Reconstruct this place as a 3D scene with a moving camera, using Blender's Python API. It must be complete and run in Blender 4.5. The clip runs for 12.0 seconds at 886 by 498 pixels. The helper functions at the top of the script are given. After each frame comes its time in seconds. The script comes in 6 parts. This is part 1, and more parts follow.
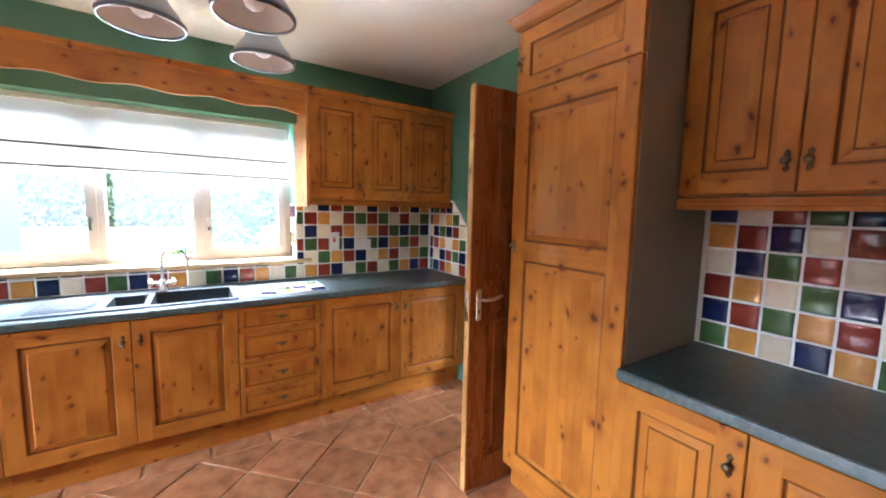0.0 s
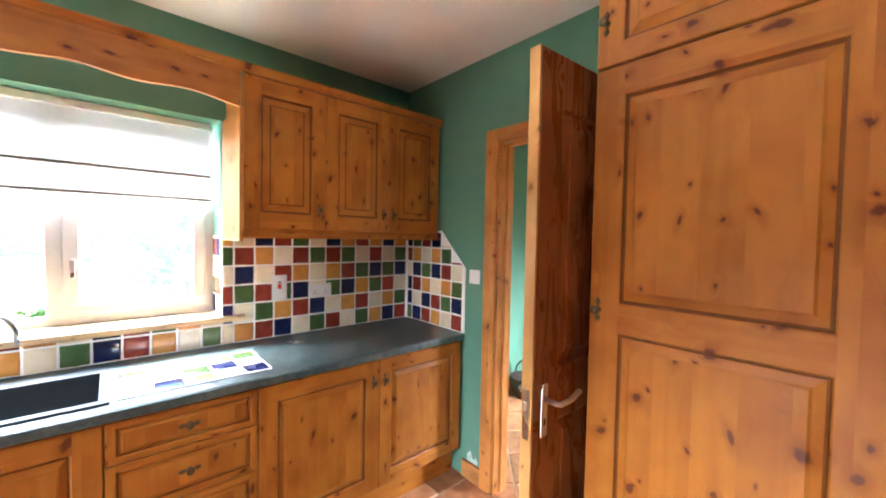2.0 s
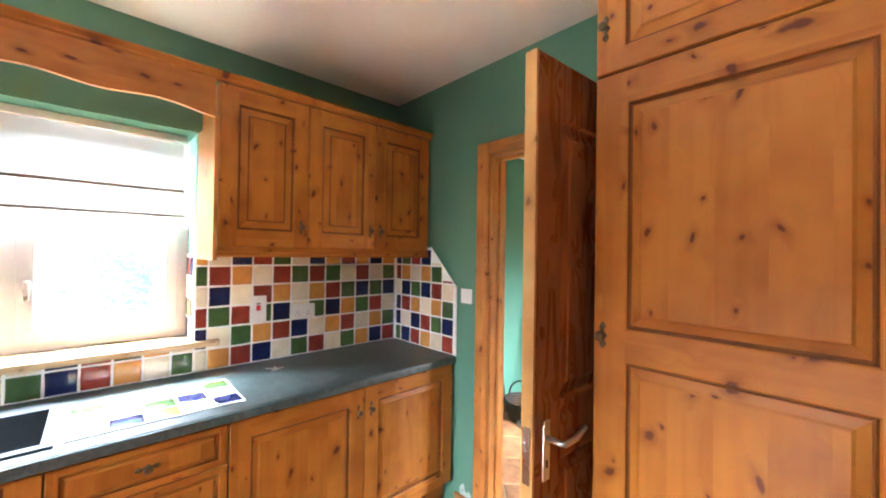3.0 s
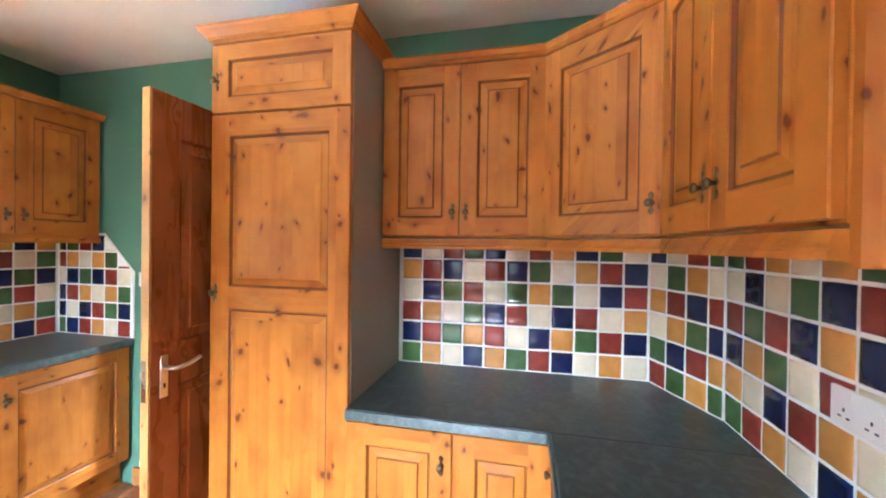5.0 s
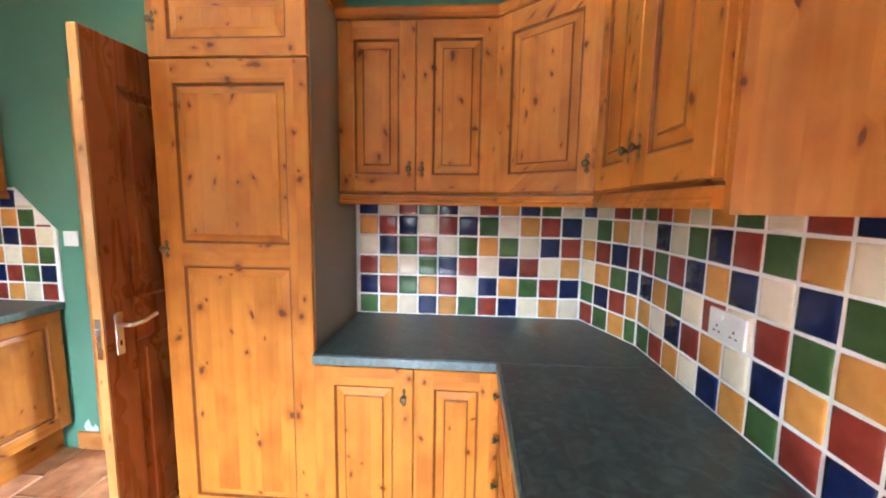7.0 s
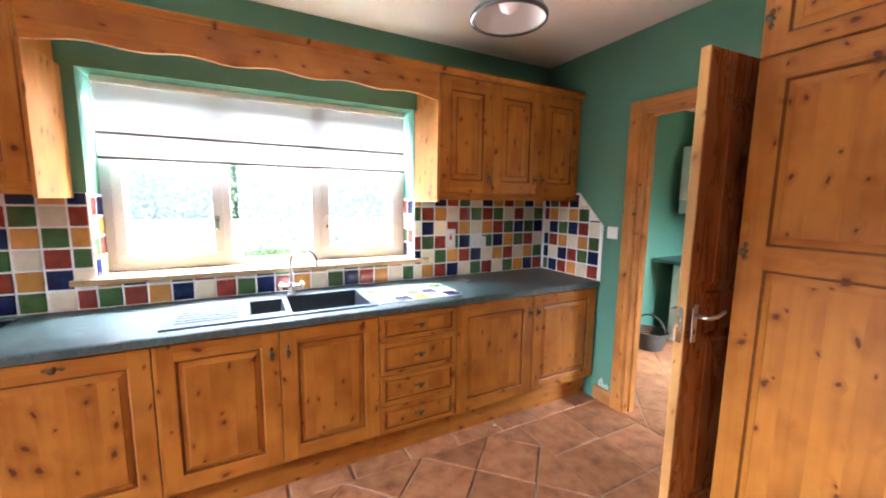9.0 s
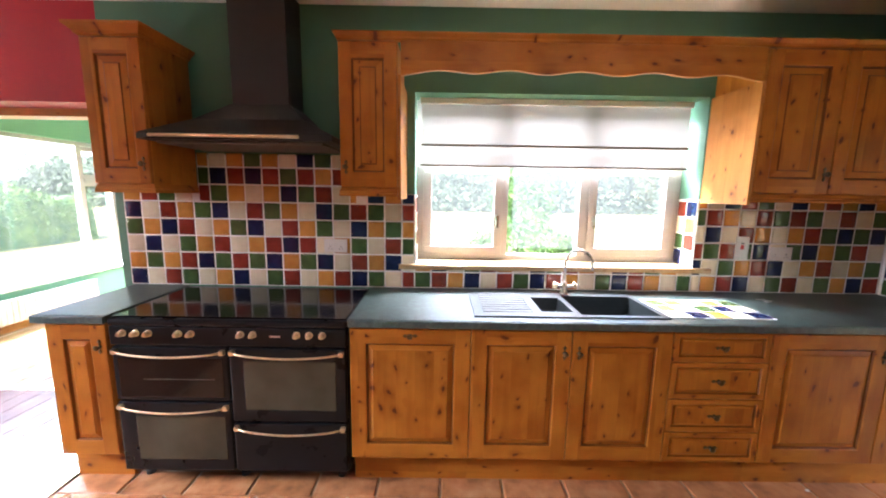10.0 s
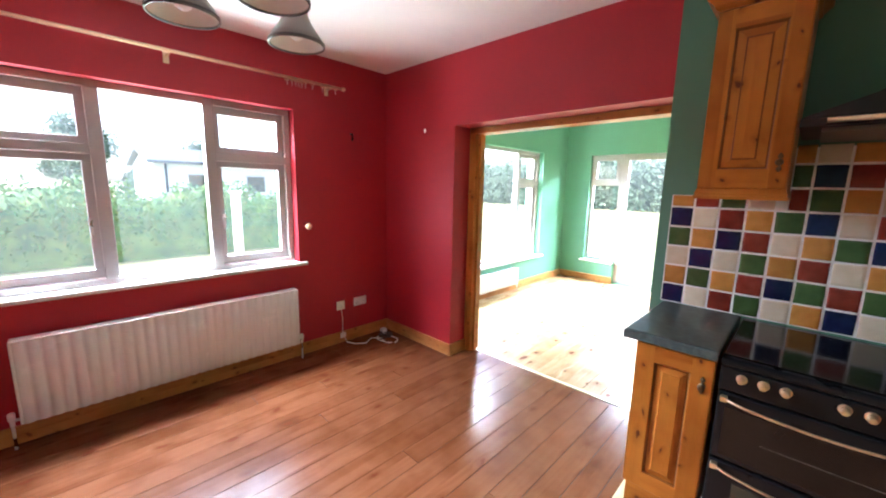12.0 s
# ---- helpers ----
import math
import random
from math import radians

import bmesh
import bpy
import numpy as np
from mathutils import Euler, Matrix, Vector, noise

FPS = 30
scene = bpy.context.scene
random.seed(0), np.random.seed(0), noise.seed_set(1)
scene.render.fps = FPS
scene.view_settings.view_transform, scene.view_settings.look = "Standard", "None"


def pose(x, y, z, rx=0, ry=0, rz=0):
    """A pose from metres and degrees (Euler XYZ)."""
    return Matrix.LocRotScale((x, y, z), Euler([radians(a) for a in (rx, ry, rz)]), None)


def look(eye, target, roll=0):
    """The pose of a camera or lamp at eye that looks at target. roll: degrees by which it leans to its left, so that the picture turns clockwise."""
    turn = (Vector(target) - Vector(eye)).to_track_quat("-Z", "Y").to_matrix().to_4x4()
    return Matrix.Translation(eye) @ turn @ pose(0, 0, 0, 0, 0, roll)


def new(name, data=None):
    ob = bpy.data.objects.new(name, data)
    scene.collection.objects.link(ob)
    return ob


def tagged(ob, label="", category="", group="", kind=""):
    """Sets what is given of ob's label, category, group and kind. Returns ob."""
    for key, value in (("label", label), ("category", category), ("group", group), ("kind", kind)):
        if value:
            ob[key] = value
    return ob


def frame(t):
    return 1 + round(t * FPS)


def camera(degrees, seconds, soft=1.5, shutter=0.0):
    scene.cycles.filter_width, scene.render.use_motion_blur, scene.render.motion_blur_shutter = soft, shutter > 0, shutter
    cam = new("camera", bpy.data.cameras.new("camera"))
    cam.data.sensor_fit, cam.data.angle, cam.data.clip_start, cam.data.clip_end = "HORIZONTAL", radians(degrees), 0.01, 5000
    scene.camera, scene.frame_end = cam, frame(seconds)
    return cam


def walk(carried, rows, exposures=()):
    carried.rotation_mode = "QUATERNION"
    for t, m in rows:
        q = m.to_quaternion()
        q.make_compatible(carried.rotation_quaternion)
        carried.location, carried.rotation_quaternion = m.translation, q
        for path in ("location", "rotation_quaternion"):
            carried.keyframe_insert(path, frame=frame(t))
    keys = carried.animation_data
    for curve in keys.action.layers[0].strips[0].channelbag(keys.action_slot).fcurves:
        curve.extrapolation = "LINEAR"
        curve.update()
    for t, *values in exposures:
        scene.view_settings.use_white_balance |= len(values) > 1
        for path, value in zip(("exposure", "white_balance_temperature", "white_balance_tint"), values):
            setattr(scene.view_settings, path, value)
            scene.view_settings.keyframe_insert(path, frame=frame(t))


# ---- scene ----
cam = camera(99.6, 12.0, soft=2.0)
# Seconds, eye, target, roll
PATH = [
    (0, (0.034, 0.001, 1.482), (1.17, 1.754, 1.268), 1.2),
    (0.5, (0.004, 0.218, 1.467), (1.111, 1.999, 1.367), 1.0),
    (1, (0.029, 0.383, 1.488), (1.188, 2.133, 1.396), 1.0),
    (1.5, (0.055, 0.566, 1.499), (1.377, 2.197, 1.415), 1.0),
    (2, (0.225, 0.828, 1.527), (1.617, 2.4, 1.461), 1.1),
    (2.5, (0.286, 0.931, 1.537), (1.675, 2.506, 1.539), 1.0),
    (2.7, (0.3, 0.938, 1.542), (1.694, 2.51, 1.552), 0.9),
    (4.5, (0.206, 0.281, 1.487), (2.131, 1.117, 1.537), 0.9),
    (5, (0.047, 0.124, 1.518), (2.097, 0.58, 1.502), 0.8),
    (5.5, (-0.002, 0.055, 1.505), (2.085, 0.266, 1.416), 0.7),
    (6, (-0.021, 0.032, 1.491), (2.071, 0.129, 1.332), 0.8),
    (6.5, (-0.044, 0.058, 1.497), (2.044, 0.123, 1.282), 0.6),
    (6.7, (-0.056, 0.092, 1.499), (2.031, 0.149, 1.272), 0.7),
    (8.5, (-0.177, 0.564, 1.527), (1.194, 2.126, 1.228), 0.7),
    (9, (-0.405, 0.613, 1.499), (0.557, 2.461, 1.23), 0.7),
    (9.5, (-0.676, 0.656, 1.494), (-0.118, 2.662, 1.222), 0.8),
    (10, (-0.954, 0.766, 1.528), (-0.944, 2.843, 1.218), 0.9),
    (10.5, (-1.275, 0.815, 1.519), (-1.777, 2.83, 1.206), 1.0),
    (11, (-1.625, 0.821, 1.518), (-2.517, 2.696, 1.204), 1.2),
    (11.5, (-2.007, 0.831, 1.507), (-3.126, 2.578, 1.182), 1.2),
    (12, (-2.408, 0.757, 1.532), (-3.847, 2.247, 1.189), 1.2),
]
EXPOSURES = [(0.0, 3.62, 5400, 11), (1.5, 3.92, 5600, 12), (2.5, 3.92, 5750, 13), (4.5, 4.62, 5200, 8), (5.5, 4.65, 5250, 8), (6.5, 4.62, 5350, 8), (8.5, 3.9, 5500, 12), (9.5, 3.45, 5700, 15), (10.0, 3.15, 6100, 18), (10.5, 2.8, 6150, 21), (11.0, 2.75, 6550, 22), (11.5, 2.8, 6300, 16), (12.0, 2.9, 5550, 11)]  # seconds, stops, kelvin, tint
walk(cam, [(t, look(eye, target, roll)) for t, eye, target, roll in PATH], EXPOSURES)

# ---- daylight ----
SUN_ELEVATION, SUN_AZIMUTH = 52.0, 195.0  # degrees; azimuth clockwise from +y
world = bpy.data.worlds.new("sky")
scene.world = world
world.use_nodes = True
sky = world.node_tree.nodes.new("ShaderNodeTexSky")
sky.sky_type = "NISHITA"
sky.sun_disc = False
sky.sun_elevation = radians(SUN_ELEVATION)
sky.sun_rotation = radians(SUN_AZIMUTH)
sky.dust_density = 3.0
world.node_tree.links.new(sky.outputs[0], world.node_tree.nodes["Background"].inputs[0])
world.node_tree.nodes["Background"].inputs[1].default_value = 0.15
sun = new("sun", bpy.data.lights.new("sun", "SUN"))
sun.data.energy, sun.data.angle, sun.data.color = 1.7, radians(5), (1.0, 0.95, 0.88)
_d = Vector((math.sin(radians(SUN_AZIMUTH)) * math.cos(radians(SUN_ELEVATION)), math.cos(radians(SUN_AZIMUTH)) * math.cos(radians(SUN_ELEVATION)), math.sin(radians(SUN_ELEVATION))))
sun.matrix_world = look(_d * 30, (0, 0, 0))


def sky_lamp(name, eye, target, wide, high, watts):
    """Sky light that comes in through a window."""
    a = new(name, bpy.data.lights.new(name, "AREA"))
    a.data.shape, a.data.size, a.data.size_y, a.data.energy, a.data.color = "RECTANGLE", wide, high, watts, (0.94, 0.97, 1.0)
    a.matrix_world = look(eye, target)
    return a


sky_lamp("sky_kitchen_above", (-0.23, 4.1, 2.75), (-0.23, 1.6, 0.7), 1.9, 0.8, 160)
sky_lamp("ground_kitchen", (-0.23, 5.4, -0.1), (-0.2, 1.0, 2.6), 2.6, 1.6, 130)
sky_lamp("sky_dining", (-6.45, 1.29, 2.75), (-3.0, 1.29, 0.3), 1.9, 0.8, 120)
sky_lamp("ground_dining", (-6.9, 1.29, 0.0), (-2.0, 1.29, 2.6), 2.4, 1.0, 45)
sky_lamp("sky_dining_far", (-9.5, 1.5, 3.0), (1.6, 0.2, 0.9), 3.0, 1.2, 430)
sky_lamp("sky_sun_room_west", (-6.5, 5.2, 2.75), (-3.6, 4.8, 0.2), 2.0, 0.8, 170)
sky_lamp("sky_sun_room_north", (-3.7, 8.0, 2.75), (-4.1, 4.0, 0.3), 2.0, 0.8, 230)
sky_lamp("sky_utility", (3.5, 0.1, 1.5), (3.2, 1.8, 0.0), 0.75, 1.2, 9).data.spread = radians(75)

# ---- materials ----
def material(name, rough=0.5, metal=0.0, spec=0.5):
    m = bpy.data.materials.new(name)
    m.use_nodes = True
    n, l = m.node_tree.nodes, m.node_tree.links
    b = n["Principled BSDF"]
    b.inputs["Roughness"].default_value, b.inputs["Metallic"].default_value = rough, metal
    b.inputs["Specular IOR Level"].default_value = spec
    return m, n, l, b


def node(n, kind, noise_dimensions="", feature=""):
    made = n.new(kind)
    if noise_dimensions:
        made.noise_dimensions = noise_dimensions
    if feature:
        made.feature = feature
    return made


def ramp(n, stops):
    r = n.new("ShaderNodeValToRGB")
    while len(r.color_ramp.elements) < len(stops):
        r.color_ramp.elements.new(0.5)
    for e, (p, c) in zip(r.color_ramp.elements, stops):
        e.position, e.color = p, (*c, 1)
    return r


def mixed(n, l, kind, fac, a, b):
    x = n.new("ShaderNodeMix")
    x.data_type, x.blend_type = "RGBA", kind
    for key, v in ((0, fac), (6, a), (7, b)):
        if hasattr(v, "is_output"):
            l.new(v, x.inputs[key])
        elif key:
            x.inputs[key].default_value = (*v, 1)
        else:
            x.inputs[key].default_value = v
    return x.outputs[2]


def relief(n, l, b, height, strength, distance=0.002):
    bump = n.new("ShaderNodeBump")
    bump.inputs["Strength"].default_value, bump.inputs["Distance"].default_value = strength, distance
    l.new(height, bump.inputs["Height"])
    l.new(bump.outputs[0], b.inputs["Normal"])


def maths(n, l, op, a, b=0.0, c=0.0):
    x = n.new("ShaderNodeMath")
    x.operation = op
    for key, v in enumerate((a, b, c)):
        if hasattr(v, "is_output"):
            l.new(v, x.inputs[key])
        else:
            x.inputs[key].default_value = v
    return x.outputs[0]


def scaled(n, l, vector, size):
    x = n.new("ShaderNodeMapping")
    x.inputs["Scale"].default_value = size
    l.new(vector, x.inputs["Vector"])
    return x.outputs[0]


def plain(name, colour, rough=0.5, metal=0.0, vary=0.12, size=6.0, bump=0.0, bump_size=120.0, spec=0.5):
    """A paint or plastic with slight unevenness at two sizes."""
    m, n, l, b = material(name, rough, metal, spec)
    at = n.new("ShaderNodeTexCoord").outputs["Object"]
    big, fine = node(n, "ShaderNodeTexNoise"), node(n, "ShaderNodeTexNoise")
    big.inputs["Scale"].default_value, fine.inputs["Scale"].default_value = size, bump_size
    big.inputs["Detail"].default_value = 5
    l.new(at, big.inputs["Vector"]), l.new(at, fine.inputs["Vector"])
    dark = tuple(c * (1 - vary) for c in colour)
    light = tuple(min(1, c * (1 + vary)) for c in colour)
    r = ramp(n, [(0.3, dark), (0.7, light)])
    l.new(big.outputs[0], r.inputs[0]), l.new(r.outputs[0], b.inputs["Base Color"])
    rr = maths(n, l, "MULTIPLY_ADD", big.outputs[0], 0.2, rough - 0.1)
    l.new(rr, b.inputs["Roughness"])
    if bump:
        relief(n, l, b, fine.outputs[0], bump)
    return m


def pine(name, grain="z", tone=(0.51, 0.194, 0.025), rough=0.36, swirl=0.0, knots=1.0, dark=1.0, board=0.095, knot_scale=11.5, streak=1.0):
    """Lacquered knotty pine. grain: the axis along the boards; boards lie side by side across it."""
    m, n, l, b = material(name, rough, spec=0.25)
    at = n.new("ShaderNodeTexCoord").outputs["Object"]
    rnd = n.new("ShaderNodeObjectInfo").outputs["Random"]
    xyz = n.new("ShaderNodeSeparateXYZ")
    l.new(at, xyz.inputs[0])
    X, Y, Z = xyz.outputs
    if grain == "z":
        across, along = maths(n, l, "ADD", X, maths(n, l, "MULTIPLY", Y, 1.0)), Z
    elif grain == "x":
        across, along = maths(n, l, "ADD", Z, Y), X
    else:
        across, along = maths(n, l, "ADD", Z, X), Y
    shift = maths(n, l, "MULTIPLY", rnd, 7.0)
    across2 = maths(n, l, "ADD", across, shift)
    index = maths(n, l, "FLOOR", maths(n, l, "DIVIDE", across2, board))
    white = node(n, "ShaderNodeTexWhiteNoise", noise_dimensions="1D")
    l.new(index, white.inputs["W"])
    place = n.new("ShaderNodeCombineXYZ")
    l.new(across2, place.inputs[0])
    l.new(along, place.inputs[1])
    l.new(maths(n, l, "MULTIPLY_ADD", white.outputs[0], 9.0, shift), place.inputs[2])
    # knots
    vor = node(n, "ShaderNodeTexVoronoi", feature="F1")
    vor.voronoi_dimensions = "2D"
    vor.inputs["Scale"].default_value = knot_scale
    vor.inputs["Randomness"].default_value = 1.0
    kp = n.new("ShaderNodeCombineXYZ")
    l.new(across2, kp.inputs[0])
    l.new(maths(n, l, "MULTIPLY_ADD", along, 0.62, maths(n, l, "MULTIPLY", shift, 1.7)), kp.inputs[1])
    # the knots wander and are pulled out of round
    stray = kp.outputs[0]
    for size, amount in ((4.0, 0.16), (38.0, 0.016)):
        warp, push, add = node(n, "ShaderNodeTexNoise"), n.new("ShaderNodeVectorMath"), n.new("ShaderNodeVectorMath")
        warp.inputs["Scale"].default_value = size
        l.new(kp.outputs[0], warp.inputs["Vector"])
        push.operation = "MULTIPLY_ADD"
        l.new(warp.outputs["Color"], push.inputs[0])
        push.inputs[1].default_value, push.inputs[2].default_value = (amount,) * 3, (-amount / 2,) * 3
        l.new(stray, add.inputs[0]), l.new(push.outputs[0], add.inputs[1])
        stray = add.outputs[0]
    l.new(stray, vor.inputs["Vector"])
    sel = n.new("ShaderNodeSeparateColor")
    l.new(vor.outputs["Color"], sel.inputs[0])
    chosen = maths(n, l, "GREATER_THAN", sel.outputs[0], 0.42)
    wob = node(n, "ShaderNodeTexNoise")
    wob.inputs["Scale"].default_value = 45
    l.new(place.outputs[0], wob.inputs["Vector"])
    rad = maths(n, l, "MULTIPLY_ADD", maths(n, l, "POWER", sel.outputs[1], 2.2), 0.11, 0.055)
    dist = maths(n, l, "ADD", vor.outputs["Distance"], maths(n, l, "MULTIPLY_ADD", wob.outputs[0], 0.07, -0.035))
    knot = n.new("ShaderNodeMapRange")
    knot.interpolation_type = "SMOOTHSTEP"
    l.new(dist, knot.inputs["Value"])
    l.new(rad, knot.inputs["From Max"])
    l.new(maths(n, l, "MULTIPLY", rad, 0.45), knot.inputs["From Min"])
    knot.inputs["To Min"].default_value, knot.inputs["To Max"].default_value = 1.0, 0.0
    knotted = maths(n, l, "MULTIPLY", maths(n, l, "MULTIPLY", knot.outputs[0], chosen), 0.95 * knots)
    # grain lines that part round the knots
    halo = n.new("ShaderNodeMapRange")
    l.new(dist, halo.inputs["Value"])
    halo.inputs["From Max"].default_value, halo.inputs["To Min"].default_value, halo.inputs["To Max"].default_value = 0.3, 0.09, 0.0
    bent = maths(n, l, "ADD", across2, maths(n, l, "MULTIPLY", halo.outputs[0], 0.4))
    gp = n.new("ShaderNodeCombineXYZ")
    l.new(bent, gp.inputs[0])
    l.new(maths(n, l, "MULTIPLY", along, 0.05 + 0.1 * swirl), gp.inputs[1])
    l.new(maths(n, l, "MULTIPLY", white.outputs[0], 5.0), gp.inputs[2])
    g1, g2 = node(n, "ShaderNodeTexNoise"), node(n, "ShaderNodeTexNoise")
    g1.inputs["Scale"].default_value, g1.inputs["Detail"].default_value, g1.inputs["Distortion"].default_value = 30 - 12 * swirl, 3, 0.5 + 1.5 * swirl
    g2.inputs["Scale"].default_value, g2.inputs["Detail"].default_value = 3.5, 3
    l.new(gp.outputs[0], g1.inputs["Vector"]), l.new(place.outputs[0], g2.inputs["Vector"])
    t = tuple(c * dark for c in tone)
    r = ramp(n, [(0.25, tuple(c * f for c, f in zip(t, (0.88 - 0.25 * swirl, 0.82 - 0.25 * swirl, 0.74 - 0.25 * swirl)))), (0.5, t), (0.78, tuple(min(1, c * f) for c, f in zip(t, (1.08, 1.12, 1.16))))])
    l.new(g1.outputs[0], r.inputs[0])
    col = mixed(n, l, "MULTIPLY", 0.6, r.outputs[0], ramp_out(n, l, white.outputs[0], [(0.0, (0.8, 0.74, 0.66)), (1.0, (1.0, 1.0, 1.0))]))
    col = mixed(n, l, "MULTIPLY", 0.75, col, ramp_out(n, l, g2.outputs[0], [(0.32, (0.6, 0.48, 0.36)), (0.6, (1.0, 1.0, 1.0))]))
    ring = n.new("ShaderNodeMapRange")
    ring.interpolation_type = "SMOOTHSTEP"
    l.new(dist, ring.inputs["Value"])
    l.new(maths(n, l, "MULTIPLY", rad, 3.0), ring.inputs["From Max"])
    ring.inputs["To Min"].default_value, ring.inputs["To Max"].default_value = 0.6 * knots, 0.0
    col = mixed(n, l, "MULTIPLY", maths(n, l, "MULTIPLY", ring.outputs[0], chosen), col, (0.5, 0.36, 0.28))
    col = mixed(n, l, "MIX", knotted, col, (0.11 * dark, 0.026 * dark, 0.009 * dark))
    l.new(col, b.inputs["Base Color"])
    l.new(maths(n, l, "MULTIPLY_ADD", g1.outputs[0], 0.16, rough - 0.08), b.inputs["Roughness"])
    relief(n, l, b, g1.outputs[0], 0.12, 0.001)
    return m


def ramp_out(n, l, value, stops):
    r = ramp(n, stops)
    l.new(value, r.inputs[0])
    return r.outputs[0]


def speckled(name, base, light, rough, size=14.0):
    """Laminate worktop: mottled dark slate."""
    m, n, l, b = material(name, rough, spec=0.75)
    at = n.new("ShaderNodeTexCoord").outputs["Object"]
    a, c = node(n, "ShaderNodeTexNoise"), node(n, "ShaderNodeTexNoise")
    a.inputs["Scale"].default_value, a.inputs["Detail"].default_value, a.inputs["Distortion"].default_value = size, 7, 1.2
    c.inputs["Scale"].default_value, c.inputs["Detail"].default_value = 75, 4
    l.new(at, a.inputs["Vector"]), l.new(at, c.inputs["Vector"])
    col = mixed(n, l, "MIX", ramp_out(n, l, a.outputs[0], [(0.42, (0, 0, 0)), (0.72, (1, 1, 1))]), base, light)
    col = mixed(n, l, "MULTIPLY", 0.5, col, ramp_out(n, l, c.outputs[0], [(0.3, (0.72, 0.72, 0.72)), (0.65, (1.0, 1.0, 1.0))]))
    l.new(col, b.inputs["Base Color"])
    l.new(maths(n, l, "MULTIPLY_ADD", a.outputs[0], 0.18, rough - 0.09), b.inputs["Roughness"])
    return m


def tinted(name, stops, rough, size, bump, bump_size, per_object=0.25, spec=0.5):
    """Tile, plank or leaf: mottled, and a little different from piece to piece."""
    m, n, l, b = material(name, rough, spec=spec)
    at = n.new("ShaderNodeTexCoord").outputs["Object"]
    rnd = n.new("ShaderNodeObjectInfo").outputs["Random"]
    mv = n.new("ShaderNodeVectorMath")
    l.new(at, mv.inputs[0])
    cx = n.new("ShaderNodeCombineXYZ")
    l.new(maths(n, l, "MULTIPLY", rnd, 31.0), cx.inputs[0])
    l.new(cx.outputs[0], mv.inputs[1])
    a, c = node(n, "ShaderNodeTexNoise"), node(n, "ShaderNodeTexNoise")
    a.inputs["Scale"].default_value, a.inputs["Detail"].default_value = size, 5
    c.inputs["Scale"].default_value, c.inputs["Detail"].default_value = bump_size, 3
    l.new(mv.outputs[0], a.inputs["Vector"]), l.new(mv.outputs[0], c.inputs["Vector"])
    r = ramp(n, stops)
    l.new(a.outputs[0], r.inputs[0])
    v = maths(n, l, "MULTIPLY_ADD", rnd, per_object, 1 - per_object * 0.6)
    grey = n.new("ShaderNodeCombineColor")
    for i in range(3):
        l.new(v, grey.inputs[i])
    l.new(mixed(n, l, "MULTIPLY", 1.0, r.outputs[0], grey.outputs[0]), b.inputs["Base Color"])
    l.new(maths(n, l, "MULTIPLY_ADD", a.outputs[0], 0.2, rough - 0.1), b.inputs["Roughness"])
    relief(n, l, b, c.outputs[0], bump, 0.004)
    return m


def glass(name, haze):
    m, n, l, b = material(name, 0.0)
    n.remove(b)
    clear, gloss, mix = n.new("ShaderNodeBsdfTransparent"), n.new("ShaderNodeBsdfGlossy"), n.new("ShaderNodeMixShader")
    gloss.inputs["Roughness"].default_value = 0.02
    edge = n.new("ShaderNodeLayerWeight")
    edge.inputs["Blend"].default_value = 0.5
    power = maths(n, l, "POWER", edge.outputs["Facing"], 4.0)
    l.new(maths(n, l, "MULTIPLY_ADD", power, 0.5, 0.035), mix.inputs[0]), l.new(clear.outputs[0], mix.inputs[1]), l.new(gloss.outputs[0], mix.inputs[2])
    # a thin translucent veil stands in for the glare haze over the view
    veil, film = n.new("ShaderNodeBsdfTranslucent"), n.new("ShaderNodeMixShader")
    veil.inputs[0].default_value = (0.9, 0.95, 0.98, 1)
    patchy = node(n, "ShaderNodeTexNoise")
    patchy.inputs["Scale"].default_value, patchy.inputs["Detail"].default_value = 3.0, 5
    l.new(n.new("ShaderNodeTexCoord").outputs["Object"], patchy.inputs["Vector"])
    l.new(maths(n, l, "MULTIPLY_ADD", patchy.outputs[0], haze * 0.6, haze * 0.7), film.inputs[0])
    l.new(mix.outputs[0], film.inputs[1]), l.new(veil.outputs[0], film.inputs[2])
    l.new(film.outputs[0], n["Material Output"].inputs[0])
    return m


def cloth(name, colour, through_colour, amount):
    m, n, l, b = material(name, 0.9)
    b.inputs["Base Color"].default_value = (*colour, 1)
    tr, mix = n.new("ShaderNodeBsdfTranslucent"), n.new("ShaderNodeMixShader")
    tr.inputs[0].default_value = (*through_colour, 1)
    mix.inputs[0].default_value = amount
    w = node(n, "ShaderNodeTexWave")
    w.inputs["Scale"].default_value = 180
    l.new(n.new("ShaderNodeTexCoord").outputs["Object"], w.inputs["Vector"])
    relief(n, l, b, w.outputs[0], 0.1, 0.001)
    l.new(b.outputs[0], mix.inputs[1]), l.new(tr.outputs[0], mix.inputs[2])
    l.new(mix.outputs[0], n["Material Output"].inputs[0])
    return m


